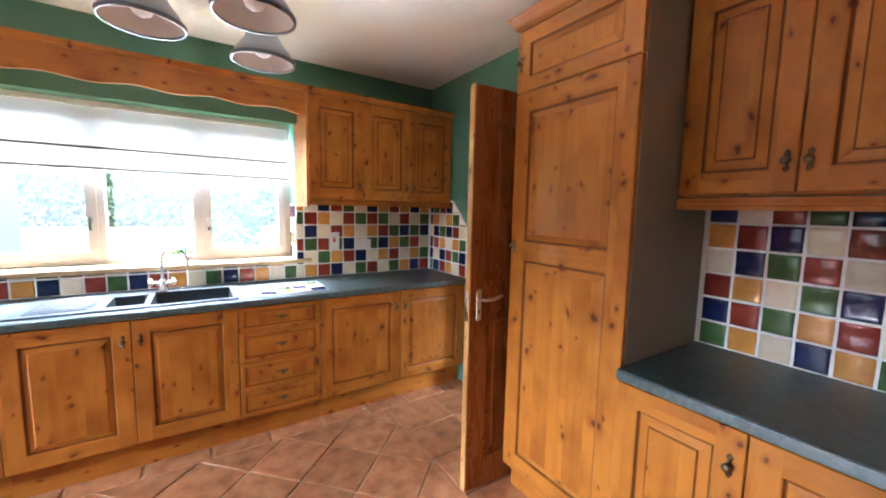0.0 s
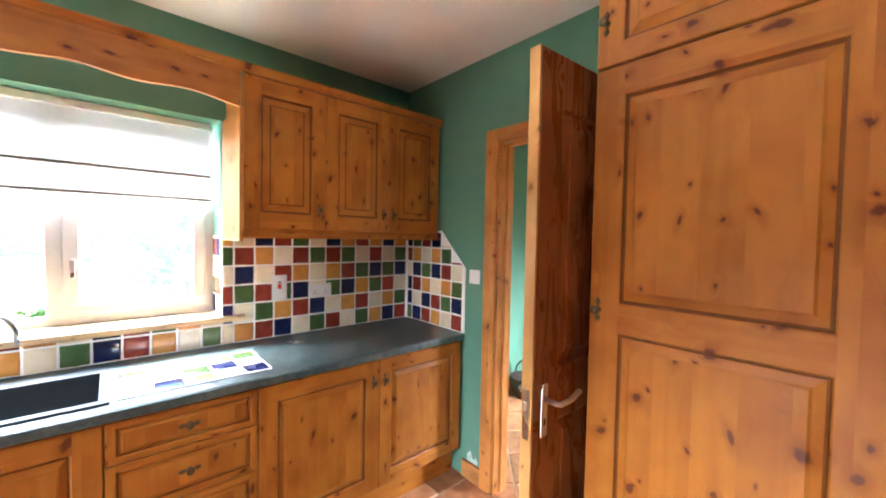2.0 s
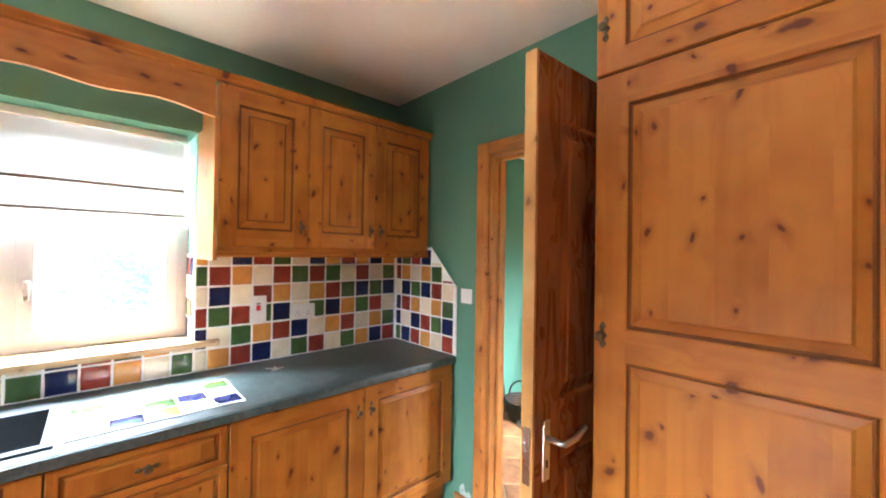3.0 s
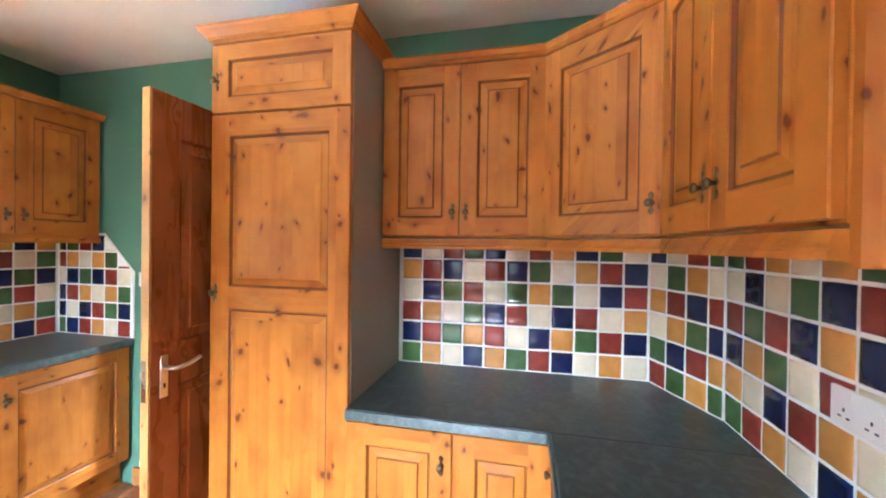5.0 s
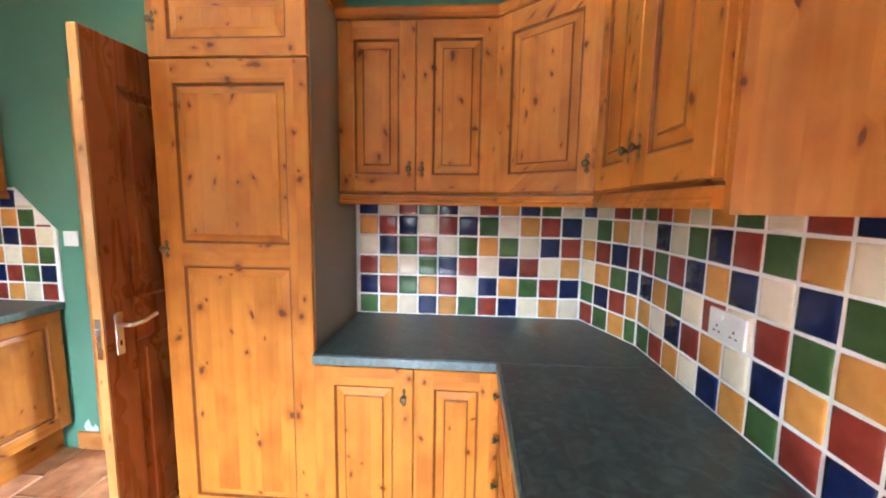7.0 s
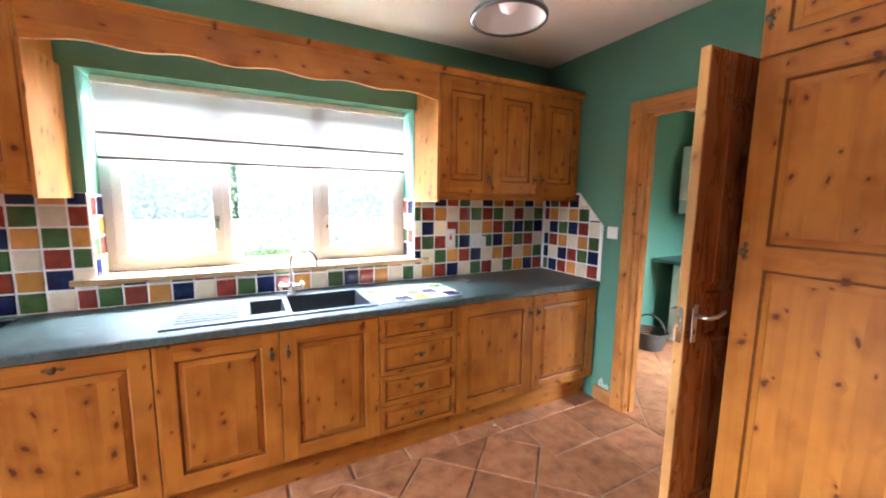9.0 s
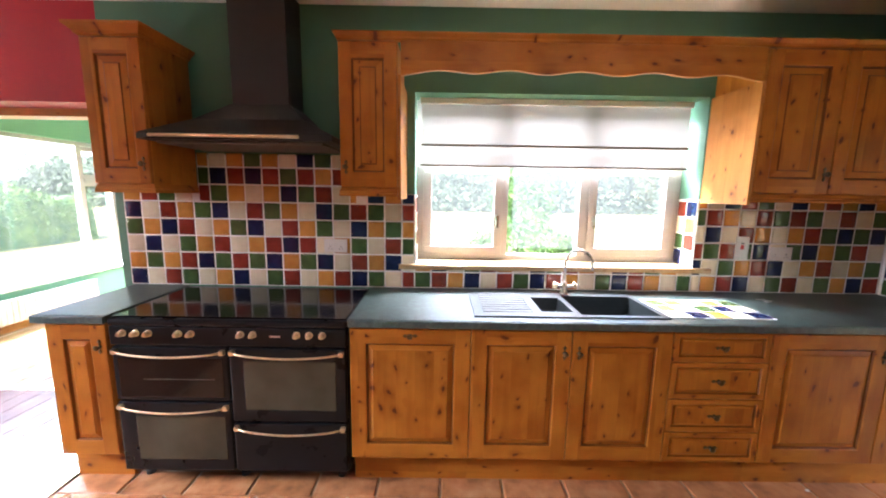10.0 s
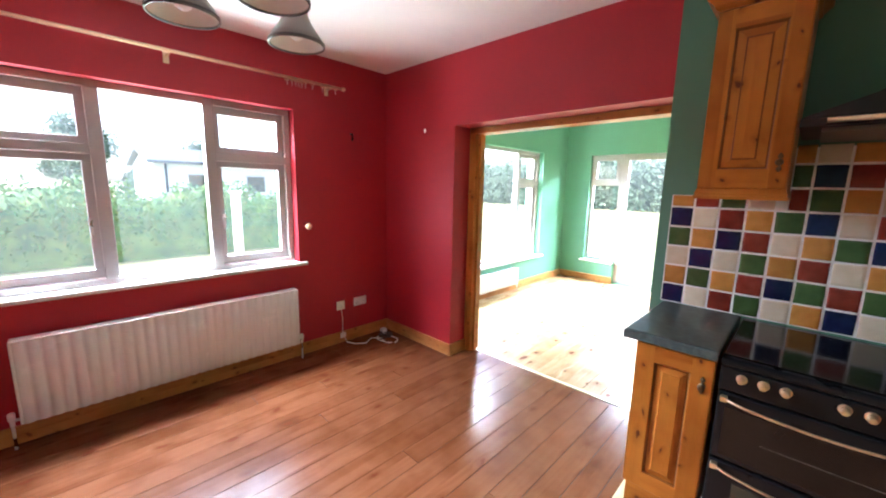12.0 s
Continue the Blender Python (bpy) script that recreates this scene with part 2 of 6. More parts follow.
PINE = pine("pine_upright")
PINE_X = pine("pine_along_x", "x")
PINE_Y = pine("pine_along_y", "y")
PINE_GROOVE = pine("pine_dark_groove", "z", tone=(0.21, 0.07, 0.01), knots=0.4)
PINE_DOOR = pine("pine_door_leaf", "z", tone=(0.3, 0.092, 0.019), rough=0.28, knots=0.35, board=0.2, swirl=0.45)
PINE_EDGE = pine("pine_door_edge", "z", tone=(0.62, 0.34, 0.11), knots=0.6)
PINE_PALE = pine("pine_pale_frame", "z", tone=(0.58, 0.25, 0.06), knots=0.9)
PINE_BOARD = pine("pale_window_board", "x", tone=(0.6, 0.43, 0.24), knots=0.4)
PINE_TRIM_X = pine("pine_skirting_x", "x", tone=(0.55, 0.26, 0.08), knots=0.7)
PINE_TRIM_Y = pine("pine_skirting_y", "y", tone=(0.55, 0.26, 0.08), knots=0.7)
GREEN = plain("green_wall_paint", (0.098, 0.238, 0.158), 0.6, vary=0.06, size=2.0, bump=0.12, bump_size=220)
GREEN_PALE = plain("pale_green_wall_paint", (0.125, 0.315, 0.2), 0.6, vary=0.05, size=2.0, bump=0.1, bump_size=220)
RED = plain("red_wall_paint", (0.385, 0.013, 0.025), 0.55, vary=0.07, size=2.0, bump=0.12, bump_size=220)
CEIL = plain("ceiling_white", (0.8, 0.78, 0.74), 0.8, vary=0.03, size=3.0, bump=0.1, bump_size=160)
GROUT = plain("white_grout", (0.85, 0.84, 0.81), 0.75, vary=0.06, size=30, bump=0.2)
DARK_STEEL = plain("dark_steel_rim", (0.14, 0.135, 0.13), 0.3, 1.0, vary=0.15)
WHITE = plain("white_plastic", (0.78, 0.77, 0.74), 0.35, vary=0.04)
# white frames; the grey of standing against the daylight is put into the colour
UPVC = plain("greyed_window_frame", (0.41, 0.385, 0.365), 0.35, vary=0.05)
ENAMEL = plain("white_enamel", (0.78, 0.78, 0.77), 0.25, vary=0.03)
SLATE = speckled("slate_laminate", (0.018, 0.03, 0.027), (0.072, 0.102, 0.095), 0.36, 20.0)
SLATE_EDGE = speckled("slate_laminate_edge", (0.05, 0.085, 0.085), (0.1, 0.15, 0.15), 0.35, 30)
BLACK = plain("black_enamel", (0.008, 0.009, 0.011), 0.3, vary=0.15, size=10, spec=0.2)
BLACK_MATT = plain("black_matt_steel", (0.022, 0.021, 0.021), 0.45, vary=0.15, size=8)
HOB = plain("black_ceramic_glass", (0.008, 0.007, 0.007), 0.12, vary=0.2, spec=0.3)
# the grey-green of reflections in the glass is put into its colour
OVEN_GLASS = plain("smoked_oven_glass", (0.045, 0.05, 0.036), 0.14, vary=0.25, size=4)
TRAY = plain("dull_grey_steel", (0.16, 0.145, 0.125), 0.55, 0.6, vary=0.1)
BRASS = plain("polished_brass", (0.8, 0.66, 0.43), 0.38, 1.0, vary=0.1)
BRASS_OLD = plain("antique_brass", (0.16, 0.115, 0.065), 0.35, 1.0, vary=0.35, size=60)
STEEL = plain("brushed_steel", (0.62, 0.61, 0.59), 0.28, 1.0, vary=0.08)
SINK = plain("black_composite", (0.016, 0.02, 0.022), 0.35, vary=0.2, size=40, bump=0.1)
BEIGE = plain("beige_laminate", (0.3, 0.25, 0.19), 0.5, vary=0.06, size=3)
RUBBER = plain("dark_rubber", (0.03, 0.03, 0.03), 0.6)
BLIND = cloth("cream_blind_cloth", (0.5, 0.48, 0.44), (0.4, 0.39, 0.36), 0.08)
ROD = plain("brown_blind_rod", (0.2, 0.15, 0.1), 0.5)
GLASS = glass("window_glass", 0.004)
HAZY = glass("hazy_window_glass", 0.009)
SHADE_GLASS = plain("frosted_grey_glass", (0.28, 0.27, 0.245), 0.3, vary=0.05)
TILE = {
    "N": tinted("navy_glaze", [(0.3, (0.006, 0.01, 0.045)), (0.7, (0.014, 0.022, 0.085))], 0.1, 14, 0.35, 22),
    "R": tinted("brick_red_glaze", [(0.3, (0.2, 0.028, 0.018)), (0.7, (0.3, 0.05, 0.03))], 0.1, 14, 0.35, 22),
    "G": tinted("green_glaze", [(0.3, (0.047, 0.098, 0.03)), (0.7, (0.08, 0.145, 0.045))], 0.1, 14, 0.35, 22),
    "Y": tinted("mustard_glaze", [(0.3, (0.53, 0.235, 0.045)), (0.7, (0.66, 0.32, 0.075))], 0.1, 14, 0.35, 22),
    "C": tinted("cream_glaze", [(0.3, (0.73, 0.64, 0.45)), (0.7, (0.82, 0.74, 0.57))], 0.1, 14, 0.35, 22),
}
TERRACOTTA = tinted("terracotta_tile", [(0.25, (0.2, 0.083, 0.037)), (0.5, (0.42, 0.18, 0.075)), (0.75, (0.52, 0.28, 0.145))], 0.36, 11, 0.3, 40, 0.3)
FLOOR_GROUT = plain("floor_grout", (0.45, 0.35, 0.26), 0.85, vary=0.25, size=12)
GRASS = tinted("grass", [(0.3, (0.15, 0.165, 0.06)), (0.5, (0.23, 0.23, 0.095)), (0.7, (0.3, 0.275, 0.14))], 0.9, 0.6, 0.5, 30, 0.0)
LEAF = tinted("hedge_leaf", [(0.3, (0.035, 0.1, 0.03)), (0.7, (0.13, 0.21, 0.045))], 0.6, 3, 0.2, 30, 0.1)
# leaves in the distance: haze is put into the colour as a paler green
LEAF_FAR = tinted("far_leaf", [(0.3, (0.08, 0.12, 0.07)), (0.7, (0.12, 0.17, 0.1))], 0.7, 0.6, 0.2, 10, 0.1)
BARK = plain("bark", (0.09, 0.065, 0.045), 0.9, vary=0.3, size=12, bump=0.5, bump_size=30)
RENDERED = plain("white_render", (0.6, 0.6, 0.58), 0.85, vary=0.06, size=2)
ROOF = plain("grey_slate_roof", (0.08, 0.085, 0.09), 0.7, vary=0.2, size=6)
CONCRETE = plain("concrete_post", (0.5, 0.49, 0.46), 0.85, vary=0.15, size=8, bump=0.3)


def planks(name, tone, rough):
    return pine(name, "y", tone=tone, rough=rough, knots=0.9, board=0.5, knot_scale=4.5)


WOOD_FLOOR = planks("varnished_floorboards", (0.185, 0.069, 0.03), 0.22)
# window glare on the sun room boards is put into this lighter tone
WOOD_FLOOR_PALE = planks("glare_pale_floorboards", (0.52, 0.36, 0.21), 0.25)

# ---- building helpers ----
def thing(name, at, label, category, group="", kind=""):
    ob = new(name)
    ob.location = at
    ob.empty_display_size = 0.1
    return tagged(ob, label, category, group, kind)


def finish(name, bm, mats, smooth=False):
    me = bpy.data.meshes.new(name)
    bm.normal_update()
    bm.to_mesh(me)
    bm.free()
    for m in mats if isinstance(mats, (list, tuple)) else [mats]:
        me.materials.append(m)
    if smooth:
        for p in me.polygons:
            p.use_smooth = True
    return me


def under(ob, parent):
    """Parent ob without moving it; its mesh stays in world metres."""
    ob.parent = parent
    if parent.parent is None:
        ob.matrix_parent_inverse = Matrix.Translation(-parent.location)
    return ob


def part(name, bm, mats, parent, label="", smooth=False):
    ob = new(name, bm if isinstance(bm, bpy.types.Mesh) else finish(name, bm, mats, smooth))
    if label:
        ob["label"] = label
    return under(ob, parent) if parent else ob


def piece(name, me, parent, m, label=""):
    """A part on shared mesh data, at the world pose m."""
    ob = new(name, me)
    under(ob, parent)
    ob.matrix_basis = m
    if label:
        ob["label"] = label
    return ob


def setting(name, bm, mats, label, category, smooth=False):
    return tagged(new(name, finish(name, bm, mats, smooth)), label, category, "", "structure")


def box(bm, x0, x1, y0, y1, z0, z1, bevel=0.0, mat=0):
    vs = [bm.verts.new((x, y, z)) for z in (z0, z1) for y in (y0, y1) for x in (x0, x1)]
    fs = [bm.faces.new([vs[i] for i in q]) for q in ((0, 2, 3, 1), (4, 5, 7, 6), (0, 1, 5, 4), (2, 6, 7, 3), (0, 4, 6, 2), (1, 3, 7, 5))]
    for f in fs:
        f.material_index = mat
    if bevel:
        r = bmesh.ops.bevel(bm, geom=list({e for f in fs for e in f.edges}), offset=bevel, segments=2, affect="EDGES", profile=0.5)
        for f in r["faces"]:
            f.material_index = mat
    return bm


def boxes(*rows, bevel=0.0):
    bm = bmesh.new()
    for row in rows:
        box(bm, *row[:6], bevel=bevel, mat=row[6] if len(row) > 6 else 0)
    return bm


def lathe(profile, n=20, m=None, close=True):
    """A turned shape round z: (radius, height) from one end to the other."""
    bm = bmesh.new()
    rings = []
    for r, z in profile:
        rings.append([bm.verts.new((r * math.cos(a), r * math.sin(a), z)) for a in (2 * math.pi * i / n for i in range(n))])
    for a, b in zip(rings, rings[1:]):
        for i in range(n):
            bm.faces.new((a[i], a[(i + 1) % n], b[(i + 1) % n], b[i]))
    if close:
        bm.faces.new(list(reversed(rings[0]))), bm.faces.new(rings[-1])
    if m:
        bm.transform(m)
    return bm


def tube(points, radius, n=10, closed=False):
    """A round bar along points."""
    bm = bmesh.new()
    pts = [Vector(p) for p in points]
    rings, up = [], Vector((0.12, 0.31, 0.94))
    for i, p in enumerate(pts):
        d = (pts[min(i + 1, len(pts) - 1)] - pts[max(i - 1, 0)]).normalized()
        s = d.cross(up).normalized()
        t = s.cross(d)
        rings.append([bm.verts.new(p + radius * (math.cos(a) * s + math.sin(a) * t)) for a in (2 * math.pi * k / n for k in range(n))])
    for a, b in zip(rings, rings[1:]):
        for i in range(n):
            bm.faces.new((a[i], a[(i + 1) % n], b[(i + 1) % n], b[i]))
    bm.faces.new(list(reversed(rings[0]))), bm.faces.new(rings[-1])
    bmesh.ops.recalc_face_normals(bm, faces=bm.faces)
    return bm


def facing(origin, way):
    """A pose whose x runs along a front, y up it and z out of it; way: degrees of the front's outward normal, from +x to +y."""
    a = radians(way)
    out = Vector((math.cos(a), math.sin(a), 0))
    up = Vector((0, 0, 1))
    side = up.cross(out)
    return Matrix(((side.x, up.x, out.x, origin[0]), (side.y, up.y, out.y, origin[1]), (side.z, up.z, out.z, origin[2]), (0, 0, 0, 1)))


def panel_front(w, h, m, stile=0.075, thick=0.02, panels=((0.0, 1.0),), rail=0.075, field=0.036):
    """A framed front with raised and fielded panels; material 0 upright, 1 level, 2 darker groove."""
    bm = bmesh.new()

    def quad(a, b, c, d, k):
        bm.faces.new([bm.verts.new(v) for v in (a, b, c, d)]).material_index = k

    e = 0.003
    # body sides and back
    quad((0, 0, 0), (0, h, 0), (w, h, 0), (w, 0, 0), 0)
    for a, b, ia, ib in (((0, 0), (w, 0), (e, e), (w - e, e)), ((w, 0), (w, h), (w - e, e), (w - e, h - e)), ((w, h), (0, h), (w - e, h - e), (e, h - e)), ((0, h), (0, 0), (e, h - e), (e, e))):
        quad((*a, 0), (*b, 0), (*b, thick - e), (*a, thick - e), 0)
        quad((*a, thick - e), (*b, thick - e), (*ib, thick), (*ia, thick), 0)
    # stiles
    quad((e, e, thick), (stile, e, thick), (stile, h - e, thick), (e, h - e, thick), 0)
    quad((w - stile, e, thick), (w - e, e, thick), (w - e, h - e, thick), (w - stile, h - e, thick), 0)
    # rails and panels
    holes = []
    for p0, p1 in panels:
        y0 = p0 * h + (rail if p0 == 0 else rail * 0.5)
        y1 = p1 * h - (rail if p1 == 1 else rail * 0.5)
        holes.append((y0, y1))
    low = e
    for y0, y1 in holes:
        quad((stile, low, thick), (w - stile, low, thick), (w - stile, y0, thick), (stile, y0, thick), 1)
        low = y1
    quad((stile, low, thick), (w - stile, low, thick), (w - stile, h - e, thick), (stile, h - e, thick), 1)
    for y0, y1 in holes:
        rings = [(0, thick), (0.004, thick - 0.0025), (0.008, thick - 0.010), (0.013, thick - 0.0115), (0.013 + field - 0.006, thick - 0.006), (0.013 + field, thick - 0.0025), (0.013 + field + 0.003, thick - 0.0025)]
        rects = [[(stile + o, y0 + o, z), (w - stile - o, y0 + o, z), (w - stile - o, y1 - o, z), (stile + o, y1 - o, z)] for o, z in rings]
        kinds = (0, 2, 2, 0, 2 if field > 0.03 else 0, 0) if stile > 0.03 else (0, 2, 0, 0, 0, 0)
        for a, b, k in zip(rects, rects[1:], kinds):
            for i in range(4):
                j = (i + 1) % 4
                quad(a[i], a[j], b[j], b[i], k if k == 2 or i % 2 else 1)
        quad(*rects[-1], 0)
    bmesh.ops.remove_doubles(bm, verts=bm.verts, dist=1e-5)
    bmesh.ops.recalc_face_normals(bm, faces=bm.faces)
    bm.transform(m)
    return bm


# knob on an ornate back plate; z points out of the door, y up it
def knob_meshes():
    plate = bmesh.new()
    outline = []
    for i in range(40):
        t = i / 39 * 2 - 1
        a = abs(t)
        r = 0.0095 * (1 - a) ** 0.4 * (0.55 + 0.45 * math.cos(a * 9.0)) + 0.0028 * (1 if a < 0.97 else 0.3)
        outline.append((t * 0.037, r))
    front, back = [], []
    for y, r in outline:
        front.append([plate.verts.new((-r, y, 0.002)), plate.verts.new((0, y, 0.0035)), plate.verts.new((r, y, 0.002))])
        back.append([plate.verts.new((-r, y, 0)), plate.verts.new((r, y, 0))])
    for a, b, c, d in zip(front, front[1:], back, back[1:]):
        for q in ((a[0], a[1], b[1], b[0]), (a[1], a[2], b[2], b[1]), (c[0], a[0], b[0], d[0]), (a[2], c[1], d[1], b[2])):
            plate.faces.new(q)
    bmesh.ops.recalc_face_normals(plate, faces=plate.faces)
    knob = lathe([(0.006, 0.002), (0.0055, 0.01), (0.008, 0.014), (0.013, 0.019), (0.0135, 0.023), (0.010, 0.027), (0.004, 0.029)], 16)
    return finish("back_plate", plate, BRASS_OLD, True), finish("knob", knob, BRASS_OLD, True)


PLATE_MESH, KNOB_MESH = knob_meshes()


def knob(parent, m, flat=False):
    """Handle under a door: back plate with its knob. flat: turned to lie level, as on a drawer."""
    if flat:
        m = m @ pose(0, 0, 0, 0, 0, 90)
    p = piece("handle", PLATE_MESH, parent, m, "antique brass handle plate")
    k = new("knob", KNOB_MESH)
    k.parent = p
    return p


def door_front(parent, m, w, h, handle=None, flat=False, name="door", **shape):
    """A cabinet front under its cabinet, 2 mm short of its place on each side; handle: place on the front."""
    gap = 0.0022
    mm = m @ Matrix.Translation((gap, gap, 0))
    d = part(name, panel_front(w - 2 * gap, h - 2 * gap, mm, **shape), (PINE, PINE_X if abs(m[0][0]) > 0.5 else PINE_Y, PINE_GROOVE), parent)
    if handle:
        knob(d, m @ Matrix.Translation((*handle, 0.0205)), flat)
    return d


def carcass(parent, x0, x1, y0, y1, z0, z1, mat=None, name="body", bevel=0.002):
    return part(name, boxes((x0, x1, y0, y1, z0, z1), bevel=bevel), mat or PINE, parent)

# ---- rooms: kitchen and dining room, sun room, utility room ----
YN, XE, YS, XW, TOP = 3.15, 1.915, -0.57, -5.55, 2.61
X_PAINT = -3.01  # where red meets green
WT = 0.913  # top of the worktops

# floors
bm = boxes((-2.9, XE + 0.12, YS - 0.2, YN, -0.1, -0.008))
floor_kitchen = setting("floor_kitchen", bm, FLOOR_GROUT, "terracotta tiled kitchen floor with pale grout", "floor")
floor_dining = setting("floor_dining", boxes((XW, -2.9, YS - 0.2, YN + 0.3, -0.1, -0.003)), RUBBER, "varnished pine floorboards in the dining room", "floor")
floor_sun_room = setting("floor_sun_room", boxes((XW - 0.1, -2.1, YN + 0.3, 7.1, -0.1, -0.003)), RUBBER, "pine floorboards in the sun room, paled for window glare", "floor")
floor_utility = setting("floor_utility", boxes((XE + 0.12, 4.25, 0.4, YN + 0.1, -0.1, -0.008)), FLOOR_GROUT, "terracotta tiled utility room floor", "floor")
setting("threshold_strip", boxes((-2.93, -2.89, YS, YN - 0.01, -0.004, 0.006), (-4.6, -3.01, YN + 0.28, YN + 0.31, -0.004, 0.005), bevel=0.0015), BRASS, "pale brass strip between wooden and tiled floors", "threshold")

# ceilings
setting("ceiling", boxes((XW - 0.3, XE + 0.2, YS - 0.2, YN + 0.02, TOP, TOP + 0.15)), CEIL, "smooth white plaster ceiling", "ceiling")
setting("ceiling_sun_room", boxes((XW - 0.3, -2.0, YN + 0.25, 7.3, TOP + 0.03, TOP + 0.15)), CEIL, "white sun room ceiling", "ceiling")
setting("ceiling_utility", boxes((XE + 0.1, 4.4, 0.3, YN + 0.3, TOP - 0.1, TOP + 0.1)), CEIL, "white utility room ceiling", "ceiling")


def pierced(along, a0, a1, b0, b1, holes, z1=TOP):
    """A wall along x or y from a0 to a1, b0 to b1 thick, with openings (from, to, sill, head)."""
    bm = bmesh.new()
    cuts = sorted({a0, a1, *(h[0] for h in holes), *(h[1] for h in holes)})
    for p, q in zip(cuts, cuts[1:]):
        spans = [(0.0, z1)]
        for h in holes:
            if h[0] <= p and q <= h[1]:
                spans = [s for s in ((0.0, h[2]), (h[3], z1)) if s[1] - s[0] > 1e-4]
        for s in spans:
            row = (p, q, b0, b1, *s) if along == "x" else (b0, b1, p, q, *s)
            box(bm, *row)
    bmesh.ops.remove_doubles(bm, verts=bm.verts, dist=1e-5)
    return bm


WIN = (-1.125, 0.672, 1.066, 2.13)  # kitchen window
wall_north = setting("wall_north", pierced("x", X_PAINT, XE + 0.12, YN, YN + 0.32, [WIN]), GREEN, "dark green painted kitchen wall with tiled splashback", "wall")
OPENING = (-4.61, X_PAINT, 0.0, 2.04)
setting("wall_north_dining", pierced("x", XW - 0.3, X_PAINT, YN, YN + 0.2, [OPENING]), RED, "deep red painted wall with a wide opening", "wall")
setting("wall_sun_room_south", pierced("x", XW - 0.3, X_PAINT, YN + 0.2, YN + 0.32, [(-4.61, X_PAINT, 0.0, 2.04)]), GREEN_PALE, "pale green sun room wall round the opening", "wall")
DOOR_E = (1.43, 2.275, 0.0, 2.11)
wall_east = setting("wall_east", pierced("y", YS - 0.12, YN, XE, XE + 0.12, [DOOR_E]), GREEN, "dark green painted wall with a utility room doorway", "wall")
DOOR_S = (-0.43, 0.40, 0.0, 2.06)
wall_south = setting("wall_south", pierced("x", -2.9, XE, YS - 0.12, YS, [DOOR_S]), GREEN, "dark green painted wall with a door", "wall")
setting("wall_south_dining", boxes((XW - 0.3, -2.9, YS - 0.12, YS, 0, TOP)), RED, "deep red painted dining room wall", "wall")
WIN_W = (0.38, 2.2, 0.85, 2.135)
setting("wall_west", pierced("y", YS, YN, XW - 0.3, XW, [WIN_W]), RED, "deep red painted wall with a wide window", "wall")
# boxed-in corner behind the worktop
bm = bmesh.new()
loop = [(XE, -0.43), (1.55, YS + 0.004), (1.55, YS), (XE, YS)]
lo, hi = [bm.verts.new((x, y, 0)) for x, y in loop], [bm.verts.new((x, y, TOP)) for x, y in loop]
for i in range(4):
    j = (i + 1) % 4
    bm.faces.new((lo[i], lo[j], hi[j], hi[i]))
bm.faces.new(hi)
bmesh.ops.recalc_face_normals(bm, faces=bm.faces)
wall_corner = setting("wall_corner", bm, GREEN, "boxed-in corner with tiled splashback", "wall")

# sun room shell
SW = XW + 0.03
setting("wall_sun_room_west", pierced("y", YN + 0.32, 7.3, SW - 0.3, SW, [(4.25, 6.25, 0.46, 2.1)], TOP + 0.03), GREEN_PALE, "pale green sun room wall with a wide window", "wall")
setting("wall_sun_room_north", pierced("x", SW, -2.0, 7.05, 7.3, [(-5.1, -4.6, 0.36, 2.1), (-4.6, -2.9, 0.02, 2.1)], TOP + 0.03), GREEN_PALE, "pale green sun room wall with glazed doors", "wall")
setting("wall_sun_room_east", boxes((-2.2, -2.0, YN + 0.32, 7.05, 0, TOP + 0.03)), GREEN_PALE, "plain pale green sun room wall", "wall")
# utility shell
setting("wall_utility_north", boxes((XE + 0.12, 4.3, YN + 0.02, YN + 0.2, 0, TOP)), GREEN, "green painted utility room wall", "wall")
setting("wall_utility_east", boxes((4.15, 4.3, 0.4, YN + 0.02, 0, TOP)), GREEN, "green painted utility room wall", "wall")
setting("wall_utility_south", pierced("x", XE + 0.12, 4.3, 0.3, 0.4, [(3.1, 3.95, 0.02, 2.06)]), GREEN, "green painted utility room wall with a glazed back door", "wall")


# ---- windows ----
def window(name, along, a0, a1, z0, z1, b0, b1, lights, label):
    """A framed window. lights: (from, to, sill, head, opens) of its panes, in metres of the wall; b0, b1: its depth."""
    top = tagged(new(name), label, "window", "", "structure")
    top.location = (a0, b0, z0) if along == "x" else (b0, a0, z0)

    def bar(p, q, s, t, d0, d1, bevel=0.004):
        return boxes((p, q, d0, d1, s, t) if along == "x" else (d0, d1, p, q, s, t), bevel=bevel)

    def ring(p, q, s, t, wide, d0, d1):
        bm = bmesh.new()
        for r in ((p, q, s, s + wide), (p, q, t - wide, t), (p, p + wide, s + wide, t - wide), (q - wide, q, s + wide, t - wide)):
            box(bm, *((r[0], r[1], d0, d1, r[2], r[3]) if along == "x" else (d0, d1, r[0], r[1], r[2], r[3])), bevel=0.003)
        return bm

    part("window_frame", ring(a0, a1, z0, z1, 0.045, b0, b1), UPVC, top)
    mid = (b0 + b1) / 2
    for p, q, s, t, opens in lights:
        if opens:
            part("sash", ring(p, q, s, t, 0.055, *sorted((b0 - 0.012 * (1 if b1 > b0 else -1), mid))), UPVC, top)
        g = part("pane", boxes((p + 0.04, q - 0.04, mid + 0.012, mid + 0.018, s + 0.04, t - 0.04) if along == "x" else (mid - 0.018, mid - 0.012, p + 0.04, q - 0.04, s + 0.04, t - 0.04)), HAZY if name == "window_1" else GLASS, top)
        g.visible_shadow = False
    return top, bar


